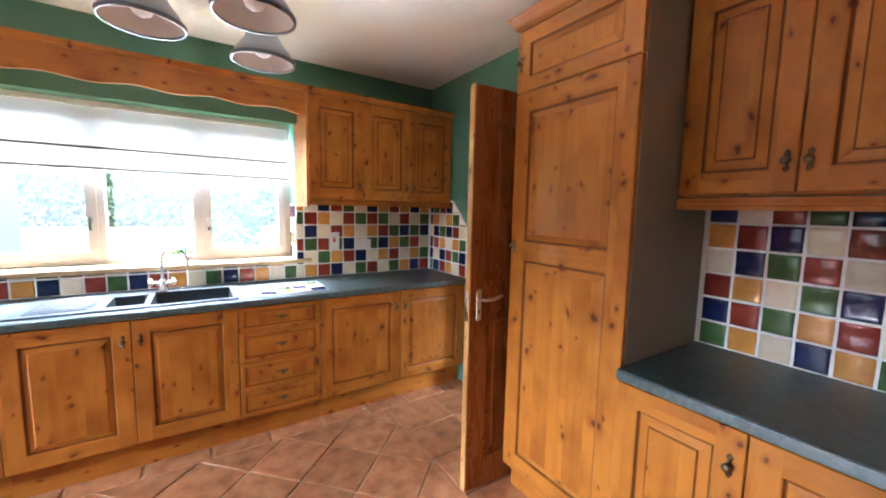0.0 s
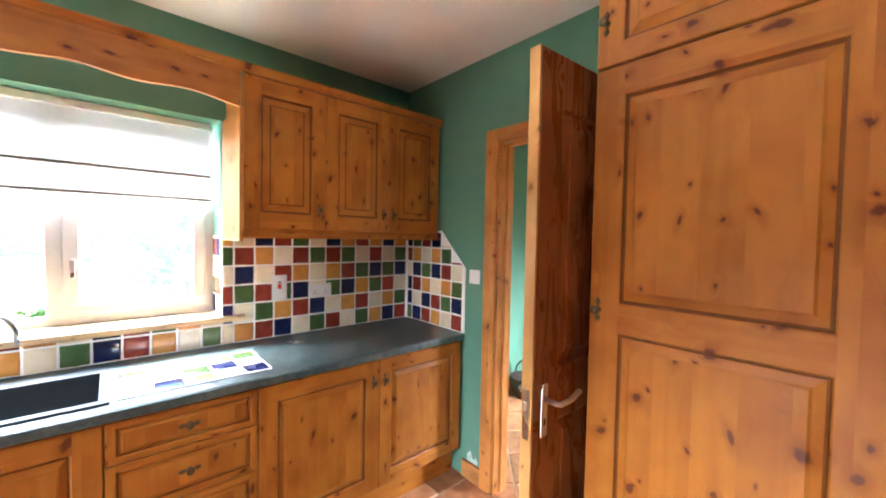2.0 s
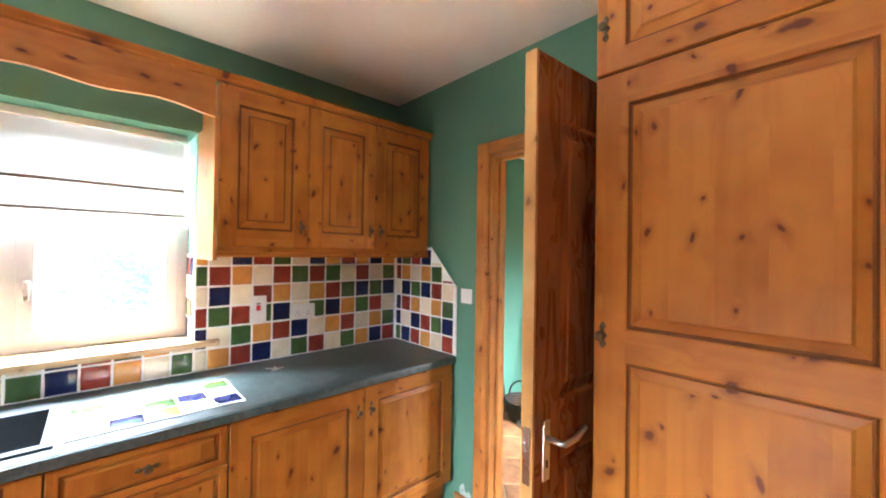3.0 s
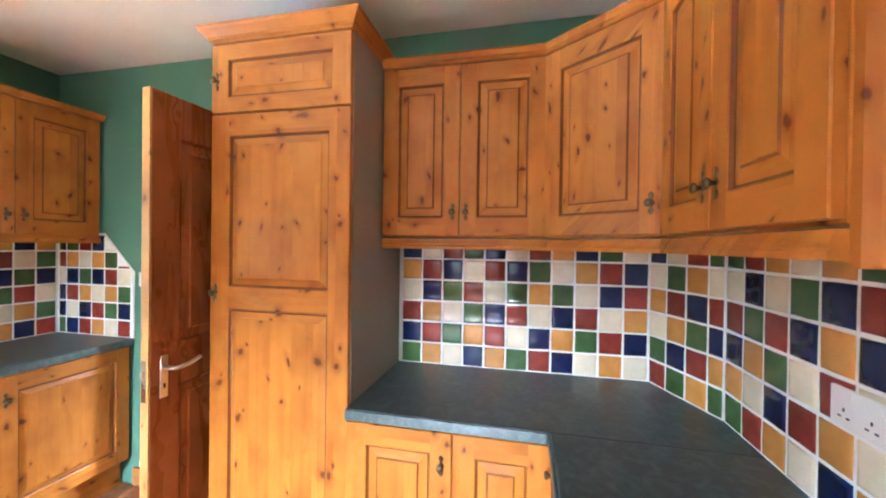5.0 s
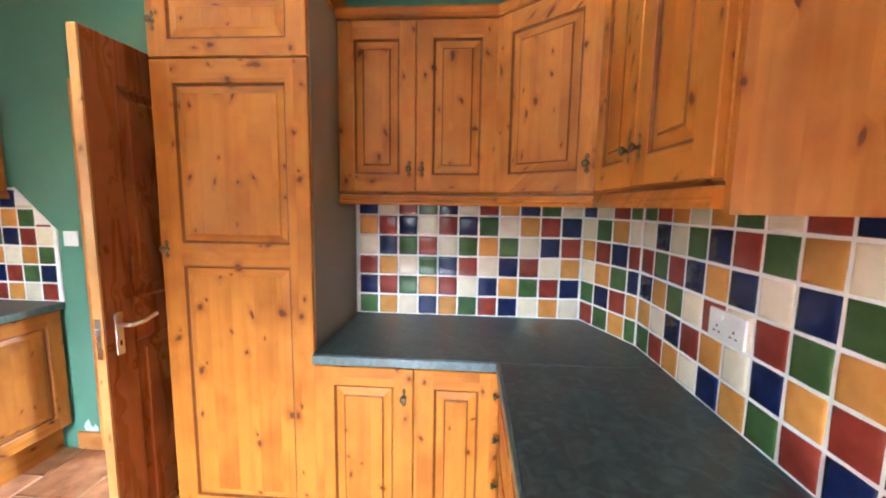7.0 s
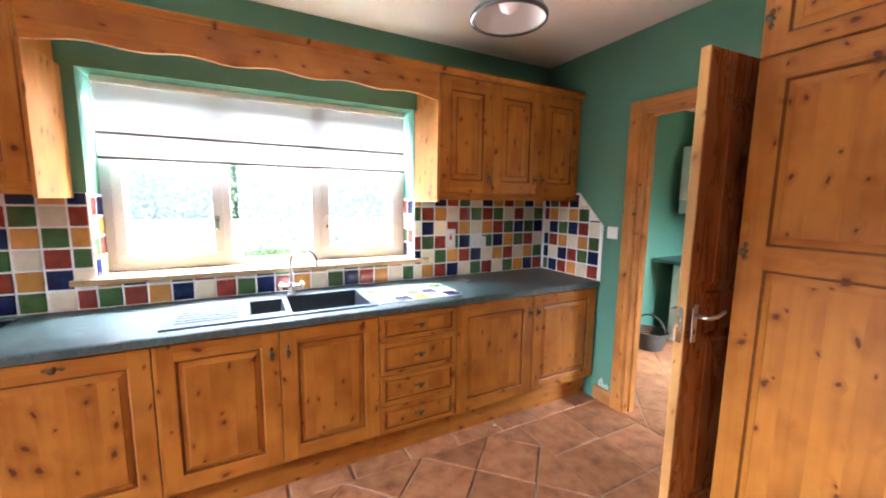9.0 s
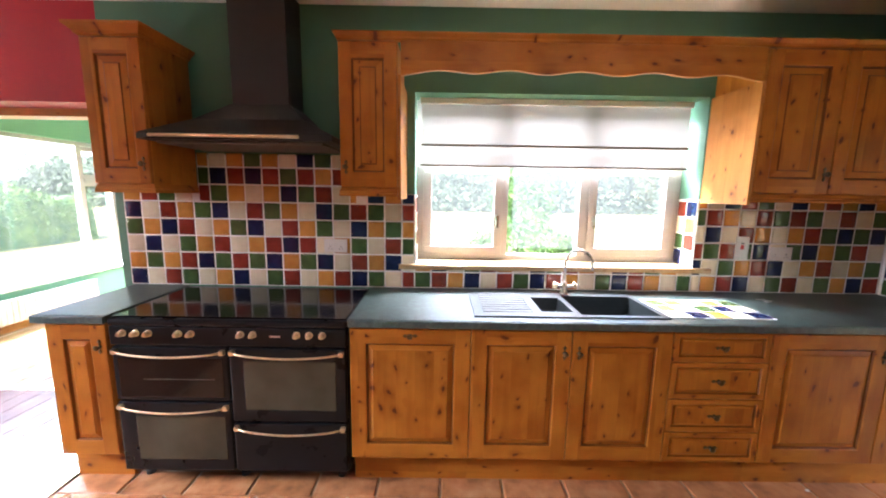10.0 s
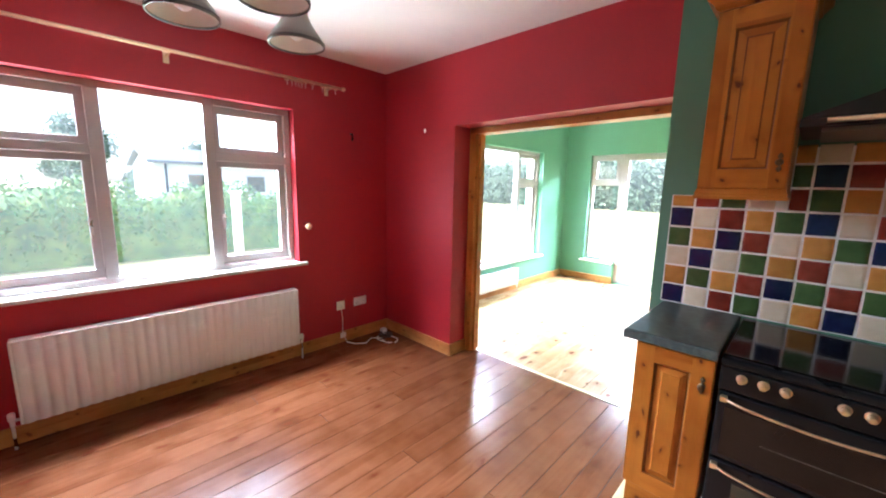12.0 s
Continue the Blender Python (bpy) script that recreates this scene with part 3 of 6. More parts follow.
k, bar = window("window_1", "x", *WIN, YN + 0.2, YN + 0.27, [(-1.08, -0.54, 1.11, 1.72, True), (-1.08, -0.54, 1.72, 2.085, False), (-0.5, 0.03, 1.11, 2.085, False), (0.05, 0.627, 1.11, 1.72, True), (0.05, 0.627, 1.72, 2.085, False)], "white framed three-light kitchen window")
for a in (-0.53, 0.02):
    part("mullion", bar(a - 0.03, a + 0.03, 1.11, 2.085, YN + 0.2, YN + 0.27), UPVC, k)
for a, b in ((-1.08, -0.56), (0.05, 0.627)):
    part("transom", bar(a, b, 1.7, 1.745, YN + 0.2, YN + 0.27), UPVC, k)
for a in (-0.575, 0.085):
    part("window_handle", boxes((a - 0.012, a + 0.012, YN + 0.17, YN + 0.19, 1.35, 1.39), (a - 0.008, a + 0.008, YN + 0.155, YN + 0.172, 1.3, 1.385), bevel=0.003), STEEL, k)
part("window_sill", boxes((-1.225, 0.785, YN - 0.03, YN + 0.2, 1.04, 1.072), bevel=0.006), PINE_BOARD, k, "pale pine window board")

k, bar = window("window_2", "y", *WIN_W, XW - 0.16, XW - 0.09, [(0.43, 0.95, 0.9, 1.7, True), (0.43, 0.95, 1.74, 2.09, True), (1.0, 1.58, 0.9, 2.09, False), (1.62, 2.16, 0.9, 1.7, True), (1.62, 2.16, 1.74, 2.09, True)], "white framed dining room window of five panes")
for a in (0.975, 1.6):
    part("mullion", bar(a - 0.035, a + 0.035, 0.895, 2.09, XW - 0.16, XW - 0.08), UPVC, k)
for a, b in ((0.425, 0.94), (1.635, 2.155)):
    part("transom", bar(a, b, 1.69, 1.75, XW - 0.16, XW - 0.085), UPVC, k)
for a, z in ((0.9, 1.25), (1.655, 1.25)):
    part("window_handle", boxes((XW - 0.085, XW - 0.065, a - 0.012, a + 0.012, z, z + 0.04), (XW - 0.072, XW - 0.055, a - 0.008, a + 0.008, z - 0.07, z + 0.03), bevel=0.003), STEEL, k)
part("window_sill", boxes((XW - 0.09, XW + 0.03, 0.32, 2.27, 0.828, 0.856), bevel=0.006), WHITE, k, "white painted window board")

k, bar = window("window_3", "y", 4.25, 6.25, 0.46, 2.1, SW - 0.15, SW - 0.08, [(4.3, 5.65, 0.5, 2.05, False), (5.7, 6.2, 0.5, 1.6, True), (5.7, 6.2, 1.64, 2.05, True)], "white framed sun room window")
part("mullion", bar(5.64, 5.71, 0.505, 2.055, SW - 0.15, SW - 0.075), UPVC, k)
part("transom", bar(5.72, 6.2, 1.59, 1.65, SW - 0.15, SW - 0.075), UPVC, k)
part("window_sill", boxes((SW - 0.1, SW + 0.05, 4.2, 6.32, 0.43, 0.462), bevel=0.006), WHITE, k)
k, bar = window("window_4", "x", -5.1, -4.602, 0.36, 2.1, 7.12, 7.19, [(-5.06, -4.64, 0.4, 1.62, False), (-5.06, -4.64, 1.66, 2.06, True)], "narrow white framed sun room window")
part("transom", bar(-5.055, -4.647, 1.61, 1.67, 7.115, 7.19), UPVC, k)
part("window_sill", boxes((-5.16, -4.602, 7.0, 7.13, 0.33, 0.358), bevel=0.006), WHITE, k)
k, bar = window("door_glazed", "x", -4.6, -2.9, 0.02, 2.1, 7.12, 7.19, [(-4.56, -3.74, 0.06, 2.06, True), (-3.72, -2.94, 0.06, 2.06, True)], "white framed glazed double doors to the garden")

window("door_back", "x", 3.1, 3.95, 0.02, 2.06, 0.31, 0.38, [(3.14, 3.91, 0.06, 2.02, True)], "white framed glazed back door of the utility room")


# ---- doors, linings, skirting ----
lining = thing("door_1", (XE, 1.45, 0), "open stained pine door to the utility room", "door", kind="structure")
for y0, y1 in ((1.43, 1.46), (2.245, 2.275)):
    part("jamb", boxes((XE - 0.002, XE + 0.122, y0, y1, 0, 2.11), bevel=0.002), PINE_PALE, lining)
part("head", boxes((XE - 0.002, XE + 0.122, 1.43, 2.275, 2.08, 2.112), bevel=0.002), PINE_TRIM_Y, lining)
part("door_stop", boxes((XE + 0.05, XE + 0.085, 2.23, 2.245, 0, 2.08), (XE + 0.05, XE + 0.085, 1.46, 2.245, 2.065, 2.08)), PINE_PALE, lining)
part("architrave", boxes((XE - 0.02, XE, 2.26, 2.347, 0, 2.16), bevel=0.005), PINE_PALE, lining)
part("architrave", boxes((XE - 0.02, XE, 1.4, 2.26, 2.095, 2.16), bevel=0.005), PINE_TRIM_Y, lining)
part("architrave", boxes((XE + 0.12, XE + 0.14, 2.26, 2.33, 0, 2.16), bevel=0.005), PINE_PALE, lining)
SWING = facing((1.907, 1.412, 0.012), 86.5)


def on_leaf(bm):
    """From the leaf's own metres (along it, up it, out of it) to the room."""
    bm.transform(SWING)
    return bm


BACK = facing(SWING @ Vector((0.76, 0.0, 0.019)), 86.5 - 180)
for face in (SWING @ Matrix.Translation((0, 0, 0.0192)), BACK):
    part("leaf", panel_front(0.76, 2.07, face, stile=0.11, thick=0.019, panels=((0.0, 0.5), (0.5, 1.0)), rail=0.16), (PINE_DOOR, PINE_DOOR, PINE_DOOR), lining, "dark honey stained panel door, wide open")
part("leaf_edge", on_leaf(boxes((0.7605, 0.768, 0.0, 2.07, 0.0, 0.038), bevel=0.001)), PINE_EDGE, lining, "pale edge of the open door")
part("lock_plate", on_leaf(boxes((0.768, 0.7705, 0.92, 1.07, 0.008, 0.03))), STEEL, lining)
part("latch", on_leaf(boxes((0.77, 0.78, 1.01, 1.035, 0.013, 0.025), bevel=0.002)), STEEL, lining)
hp = part("handle_plate", on_leaf(boxes((0.695, 0.729, 0.9, 1.08, 0.038, 0.043), bevel=0.002)), STEEL, lining, "steel lever handle plate")
part("lever", on_leaf(tube([(0.712, 1.035, 0.04), (0.712, 1.035, 0.085), (0.707, 1.035, 0.093), (0.657, 1.037, 0.095), (0.592, 1.033, 0.09)], 0.008)), STEEL, hp, smooth=True)
hp = part("handle_plate", on_leaf(boxes((0.697, 0.727, 0.92, 1.08, -0.0055, -0.0005), bevel=0.002)), STEEL, lining, "steel lever handle plate")
part("lever", on_leaf(tube([(0.712, 1.035, -0.004), (0.712, 1.035, -0.048), (0.707, 1.035, -0.056), (0.657, 1.037, -0.058), (0.602, 1.05, -0.052)], 0.008)), STEEL, hp, smooth=True)
part("keyhole", on_leaf(boxes((0.708, 0.716, 0.955, 0.975, -0.0075, -0.005), bevel=0.001)), BLACK, hp)

lining = thing("door_2", (0, YS, 0), "closed pine panelled entrance door in a pine frame", "door", kind="structure")
for x0, x1 in ((-0.43, -0.4), (0.37, 0.4)):
    part("jamb", boxes((x0, x1, YS - 0.122, YS + 0.002, 0, 2.06), bevel=0.002), PINE_PALE, lining)
part("head", boxes((-0.43, 0.4, YS - 0.122, YS + 0.002, 2.03, 2.062), bevel=0.002), PINE_TRIM_X, lining)
for x0, x1 in ((-0.5, -0.415), (0.385, 0.47)):
    part("architrave", boxes((x0, x1, YS, YS + 0.02, 0, 2.13), bevel=0.005), PINE_PALE, lining)
part("architrave", boxes((-0.415, 0.385, YS, YS + 0.02, 2.045, 2.13), bevel=0.005), PINE_TRIM_X, lining)
part("leaf", panel_front(0.766, 2.015, facing((0.368, YS - 0.06, 0.012), 90), stile=0.11, thick=0.04, panels=((0.0, 0.42), (0.42, 1.0)), rail=0.16), (PINE_DOOR, PINE_DOOR, PINE_DOOR), lining, "honey stained panel door")

lining = thing("opening_lining", (-4.61, YN, 0), "pine lining round the sun room opening", "door frame", kind="structure")
part("jamb", boxes((-4.61, -4.54, YN + 0.2, YN + 0.33, 0, 2.04), bevel=0.003), PINE_PALE, lining)
part("stop", boxes((-4.54, -4.515, YN + 0.235, YN + 0.275, 0, 2.0), bevel=0.002), PINE_PALE, lining)
part("head", boxes((-4.61, X_PAINT, YN + 0.2, YN + 0.33, 1.99, 2.04), bevel=0.003), PINE_TRIM_X, lining)


def skirting(x0, x1, y0, y1, mat, h=0.11):
    return setting("baseboard", boxes((x0, x1, y0, y1, 0, h), bevel=0.004), mat, "varnished pine skirting board", "skirting")


skirting(XW, XW + 0.018, YS, YN, PINE_TRIM_Y)
skirting(XW + 0.018, -4.61, YN - 0.018, YN, PINE_TRIM_X)
skirting(-4.61, -4.592, YN - 0.018, YN + 0.2, PINE_TRIM_Y)
skirting(XE - 0.018, XE, 2.347, 2.5, PINE_TRIM_Y)
skirting(SW, SW + 0.018, YN + 0.33, 7.05, PINE_TRIM_Y)
skirting(SW + 0.018, -4.6, 7.032, 7.05, PINE_TRIM_X)
skirting(XE + 0.14, 3.6, YN + 0.002, YN + 0.02, PINE_TRIM_X)

# bare plaster where paint has flaked by the skirting
bm = bmesh.new()
blot = random.Random(4)
rim = [bm.verts.new((XE - 0.0015, 2.42 + 0.05 * (u - 0.5) * 2, 0.112 if i >= 10 else 0.13 + blot.uniform(0.0, 0.085) * (1 - abs(u - 0.4)))) for i, u in [(i, i / 9) for i in range(10)] + [(10, 0.9), (11, 0.1)]]
bm.faces.new(rim)
bmesh.ops.recalc_face_normals(bm, faces=bm.faces)
part("bare_plaster", bm, plain("flaked_plaster", (0.42, 0.52, 0.47), 0.8, vary=0.25, size=60), wall_east, "flaked patch of bare white plaster")

# ---- kitchen units ----
FRONT_N, FRONT_E = 2.54, 1.335
DOOR0, DOOR1 = 0.168, 0.87
UP0, UP1 = 1.55, 2.275  # upper doors
LIGHT0 = 1.505  # foot of the light pelmets
N_WAY, E_WAY, S_WAY = -90, 180, 90  # the ways that fronts on each wall look


def base_unit(x0, x1, label, fronts, group="base units", top=0.872):
    """A base unit on the north wall; fronts: list of (from, to, low, high, handle, flat, name)."""
    u = thing("base_cabinet", ((x0 + x1) / 2, 2.8, 0), label, "cabinet", group)
    carcass(u, x0, x1, FRONT_N + 0.001, YN - 0.015, DOOR0 - 0.01, top)
    part("plinth", boxes((x0, x1, FRONT_N + 0.05, FRONT_N + 0.068, 0, DOOR0 - 0.01)), PINE_X, u)
    for a, b, lo, hi, handle, flat, name in fronts:
        shape = dict(stile=0.026, rail=0.022, field=0.009) if name == "drawer" else dict(field=0.024)
        door_front(u, facing((a, FRONT_N, lo), N_WAY), b - a, hi - lo, handle, flat, name, **shape)
    return u


def single(x0, x1, side, label, top=0.872):
    h = DOOR1 - DOOR0
    at = (0.036 if side < 0 else x1 - x0 - 0.036, h - 0.115)
    return base_unit(x0, x1, label, [(x0, x1, DOOR0, DOOR1, at, False, "door")], top=top)


base_unit(-1.40, -0.80, "honey pine dishwasher front beside the range cooker", [(-1.40, -0.80, DOOR0, DOOR1, (0.3, 0.665), True, "door")])
single(-0.80, -0.30, 1, "honey pine sink cabinet with a knotty panelled door", 0.72)
single(-0.30, 0.20, -1, "honey pine sink cabinet with a knotty panelled door", 0.72)
base_unit(0.20, 0.69, "honey pine cabinet of four drawers", [(0.20, 0.69, lo, hi, (0.245, (hi - lo) / 2), True, "drawer") for lo, hi in ((0.168, 0.336), (0.336, 0.517), (0.517, 0.714), (0.714, 0.87))])
single(0.69, 1.29, 1, "honey pine base cabinet with a knotty panelled door")
single(1.29, 1.895, -1, "honey pine base cabinet in the corner by the door")
single(-2.885, -2.59, 1, "narrow honey pine base cabinet beside the range cooker")

# worktops
def worktop(name, x0, x1, y0, y1, label, edges):
    w = thing(name, ((x0 + x1) / 2, (y0 + y1) / 2, 0.873), label, "worktop")
    part("top", boxes((x0, x1, y0, y1, 0.873, WT), bevel=0.006), SLATE, w)
    for e in edges:
        part("edge", boxes(e, bevel=0.005), SLATE_EDGE, w, "pale rounded worktop edge")
    return w


SINK_X0, SINK_X1, SINK_Y0, SINK_Y1 = -0.78, 0.215, 2.58, 3.06
w = thing("worktop", (0, 2.8, 0.873), "dark slate-effect laminate worktop with a sink and inset tiles", "worktop")
bm = boxes((-1.405, SINK_X0 + 0.3, 2.52, YN - 0.002, 0.873, WT), (SINK_X1 - 0.02, XE - 0.002, 2.52, YN - 0.002, 0.873, WT), (SINK_X0 + 0.3, SINK_X1 - 0.02, 2.52, SINK_Y0 + 0.03, 0.873, WT), (SINK_X0 + 0.3, SINK_X1 - 0.02, SINK_Y1 - 0.03, YN - 0.002, 0.873, WT))
bmesh.ops.remove_doubles(bm, verts=bm.verts, dist=1e-5)
part("top", bm, SLATE, w)
part("edge", boxes((-1.405, XE - 0.002, 2.507, 2.521, 0.8735, WT - 0.001), bevel=0.005), SLATE_EDGE, w, "pale rounded worktop edge")
worktop("worktop", -2.94, -2.585, 2.52, YN - 0.002, "small slate-effect laminate worktop beside the cooker", [(-2.942, -2.585, 2.508, 2.521, 0.8735, WT - 0.001)])
bm = bmesh.new()
loop = [(1.3185, YS + 0.002), (1.548, YS + 0.002), (XE - 0.002, -0.432), (XE - 0.002, 0.768), (1.3185, 0.768)]
lo, hi = [bm.verts.new((x, y, 0.873)) for x, y in loop], [bm.verts.new((x, y, WT)) for x, y in loop]
for i in range(5):
    j = (i + 1) % 5
    bm.faces.new((lo[i], lo[j], hi[j], hi[i]))
bm.faces.new(list(reversed(lo))), bm.faces.new(hi)
w = thing("worktop", (1.6, 0.1, 0.873), "slate-effect laminate worktop beside the tall cupboard", "worktop")
part("top", bm, SLATE, w)
part("edge", boxes((1.306, 1.3185, 0.047, 0.768, 0.8735, WT - 0.001), bevel=0.005), SLATE_EDGE, w, "pale rounded worktop edge")
w = worktop("worktop", 0.56, 1.3165, YS + 0.002, 0.0355, "long slate-effect laminate worktop in the corner", [])
part("joint_strip", boxes((1.3167, 1.3183, YS + 0.002, 0.0355, 0.88, WT + 0.0006)), RUBBER, w, "dark joint between the worktops")
part("edge", boxes((0.548, 1.3165, 0.0355, 0.047, 0.8735, WT - 0.002), bevel=0.004), SLATE_EDGE, w, "pale rounded worktop edge")

# base units by the tall cupboard
u = thing("base_cabinet", (1.6, 0.4, 0), "honey pine corner base cabinet with two panelled doors", "cabinet", "base units")
carcass(u, FRONT_E + 0.001, XE - 0.01, 0.0, 0.768, DOOR0 - 0.01, 0.872)
part("plinth", boxes((FRONT_E + 0.05, FRONT_E + 0.068, 0.0, 0.768, 0, DOOR0 - 0.01)), PINE_Y, u)
door_front(u, facing((FRONT_E, 0.765, DOOR0), E_WAY), 0.40, DOOR1 - DOOR0, (0.362, 0.585))
door_front(u, facing((FRONT_E, 0.365, DOOR0), E_WAY), 0.335, DOOR1 - DOOR0)
u = thing("base_cabinet", (0.9, -0.28, 0), "honey pine drawer cabinet under the corner worktop", "cabinet", "base units")
carcass(u, 0.565, FRONT_E - 0.002, YS + 0.012, 0.008, DOOR0 - 0.01, 0.872)
part("plinth", boxes((0.565, FRONT_E - 0.002, -0.06, -0.042, 0, DOOR0 - 0.01)), PINE_X, u)
for a, b in ((FRONT_E - 0.002, 0.95), (0.95, 0.565)):
    for lo_, hi_ in ((0.168, 0.336), (0.336, 0.517), (0.517, 0.714), (0.714, 0.87)):
        door_front(u, facing((a, 0.009, lo_), S_WAY), a - b, hi_ - lo_, ((a - b) * 0.14 if a > 1 else (a - b) / 2, (hi_ - lo_) / 2), True, "drawer", stile=0.026, rail=0.022, field=0.009)


# tall cupboard
u = thing("tall_cupboard", (1.64, 1.085, 0), "tall honey pine larder cupboard with a cornice", "cupboard")
TX, TY0, TY1 = 1.365, 0.772, 1.397
carcass(u, TX + 0.001, XE - 0.005, TY0 + 0.006, TY1, 0.14, 2.335)
part("side_panel", boxes((TX + 0.004, XE - 0.005, TY0, TY0 + 0.0055, 0.14, 2.335)), BEIGE, u, "beige laminate side panel")
part("plinth", boxes((TX + 0.05, TX + 0.07, TY0, TY1, 0, 0.14)), PINE_Y, u)
door_front(u, facing((TX, TY1, 0.15), E_WAY), TY1 - TY0, 2.043 - 0.15, (0.028, 1.165), stile=0.085, rail=0.085, field=0.026, panels=((0.0, 0.605), (0.605, 1.0)))
door_front(u, facing((TX, TY1, 2.046), E_WAY), TY1 - TY0, 0.283, (0.028, 0.13), stile=0.075, rail=0.06, field=0.03)


def cornice(parent, path, z0, mat, rows=((0.0, 0.0), (0.004, 0.004), (0.012, 0.008), (0.014, 0.018), (0.03, 0.034), (0.038, 0.04), (0.042, 0.046), (0.042, 0.056), (0.0, 0.056)), back=0.03, name="cornice", by_run=False):
    """A moulding run along plan points, its face on the right of the run; rows: (out, up)."""
    bm = bmesh.new()
    pts = [Vector((x, y, 0)) for x, y in path]
    rings = []
    for i, p in enumerate(pts):
        ds = []
        if i:
            ds.append((p - pts[i - 1]).normalized())
        if i < len(pts) - 1:
            ds.append((pts[i + 1] - p).normalized())
        ns = [Vector((d.y, -d.x, 0)) for d in ds]
        nn = sum(ns, Vector()).normalized()
        nn /= max(0.3, nn.dot(ns[0]))
        sec = [(-back, 0.0), *rows, (-back, rows[-1][1])]
        rings.append([bm.verts.new(p + nn * o + Vector((0, 0, z0 + h))) for o, h in sec])
    sections = [[v.co.copy() for v in r] for r in rings]
    bm.free()
    runs = [sections[i:i + 2] for i in range(len(sections) - 1)] if by_run else [sections]
    for run in runs:
        bm = bmesh.new()
        rings = [[bm.verts.new(v) for v in r] for r in run]
        for a, b in zip(rings, rings[1:]):
            for i in range(len(a)):
                j = (i + 1) % len(a)
                bm.faces.new((a[i], a[j], b[j], b[i]))
        bm.faces.new(rings[0]), bm.faces.new(list(reversed(rings[-1])))
        bmesh.ops.recalc_face_normals(bm, faces=bm.faces)
        part(name, bm, mat, parent)


SLIM_ROWS = ((0.0, 0.0), (0.003, 0.003), (0.007, 0.006), (0.008, 0.014), (0.016, 0.024), (0.02, 0.028), (0.02, 0.036), (0.0, 0.036))
LIGHT_ROWS = ((0.0, 0.0), (0.008, 0.0), (0.01, 0.012), (0.005, 0.018), (0.008, 0.024), (0.004, 0.034), (0.0, 0.045))
cornice(u, [(XE - 0.01, TY1), (TX - 0.02, TY1), (TX - 0.02, TY0), (XE - 0.01, TY0)], 2.335, PINE_Y)


# upper units
def upper(x0, x1, doors, label, side_panels=()):
    u = thing("wall_cabinet", ((x0 + x1) / 2, YN - 0.15, LIGHT0), label, "cabinet", "wall units")
    carcass(u, x0, x1, UP_Y + 0.001, YN - 0.01, UP0 - 0.005, UP1 + 0.005)
    for a, b, hx in doors:
        door_front(u, facing((a, UP_Y, UP0), N_WAY), b - a, UP1 - UP0, (hx, 0.105), False, stile=0.07 if b - a > 0.35 else 0.062)
    return u


UP_Y = 2.788
u = upper(0.69, 1.895, [(0.69, 1.09, 0.365), (1.09, 1.49, 0.365), (1.49, 1.895, 0.035)], "run of three honey pine wall cabinets beside the window")
# window light on the end panels is put into a paler pine
part("end_panel", boxes((0.672, 0.69, UP_Y - 0.015, YN - 0.01, LIGHT0 - 0.015, 2.12), bevel=0.002), PINE_PALE, u, "pine end panel in a paler, window-lit tone")
cornice(u, [(0.69, UP_Y - 0.004), (XE - 0.004, UP_Y - 0.004)], LIGHT0, PINE_X, LIGHT_ROWS, name="light_pelmet")
u = upper(-1.49, -1.19, [(-1.49, -1.19, 0.032)], "narrow honey pine wall cabinet beside the cooker hood")
part("end_panel", boxes((-1.189, -1.172, UP_Y - 0.015, YN - 0.01, LIGHT0 - 0.015, 2.12), bevel=0.002), PINE_PALE, u, "pine end panel in a paler, window-lit tone")
cornice(u, [(-1.49, YN - 0.01), (-1.49, UP_Y - 0.004), (-1.19, UP_Y - 0.004)], LIGHT0, PINE_X, LIGHT_ROWS, name="light_pelmet")
u = upper(-2.78, -2.48, [(-2.78, -2.48, 0.268)], "small honey pine wall cabinet on its own")
cornice(u, [(-2.78, YN - 0.005), (-2.78, UP_Y - 0.02), (-2.48, UP_Y - 0.02), (-2.48, YN - 0.005)], UP1 + 0.002, PINE_X)
cornice(u, [(-2.78, YN - 0.01), (-2.78, UP_Y - 0.004), (-2.48, UP_Y - 0.004), (-2.48, YN - 0.01)], LIGHT0, PINE_X, LIGHT_ROWS, name="light_pelmet")

# scalloped pelmet over the window, with the long cornice
u = thing("window_pelmet", (-0.25, UP_Y, 2.1), "scalloped honey pine pelmet board over the window", "pelmet")
bm = bmesh.new()
n = 120
fr, bk = [], []
for i in range(n + 1):
    s = i / n
    x = -1.172 + s * (0.672 + 1.172)
    d = 0.5 - abs(s - 0.5)
    z = 2.115 + 0.009 * (1 - math.cos(2 * math.pi * s * 5)) + 0.014 * min(1, d * 6) ** 0.8
    for y, out in ((UP_Y - 0.02, fr), (UP_Y, bk)):
        out.append((bm.verts.new((x, y, z)), bm.verts.new((x, y, UP1 + 0.004))))
for a, b, c, d in zip(fr, fr[1:], bk, bk[1:]):
    bm.faces.new((a[0], b[0], b[1], a[1]))
    bm.faces.new((c[0], c[1], d[1], d[0]))
    f = bm.faces.new((a[0], c[0], d[0], b[0]))
    # paler underside: the bright highlight along the scallops is put into its colour
    f.material_index = 1
    bm.faces.new((a[1], b[1], d[1], c[1]))
bm.faces.new((fr[0][0], fr[0][1], bk[0][1], bk[0][0])), bm.faces.new((fr[-1][0], bk[-1][0], bk[-1][1], fr[-1][1]))
bmesh.ops.recalc_face_normals(bm, faces=bm.faces)
part("board", bm, (PINE_X, PINE_PALE), u)
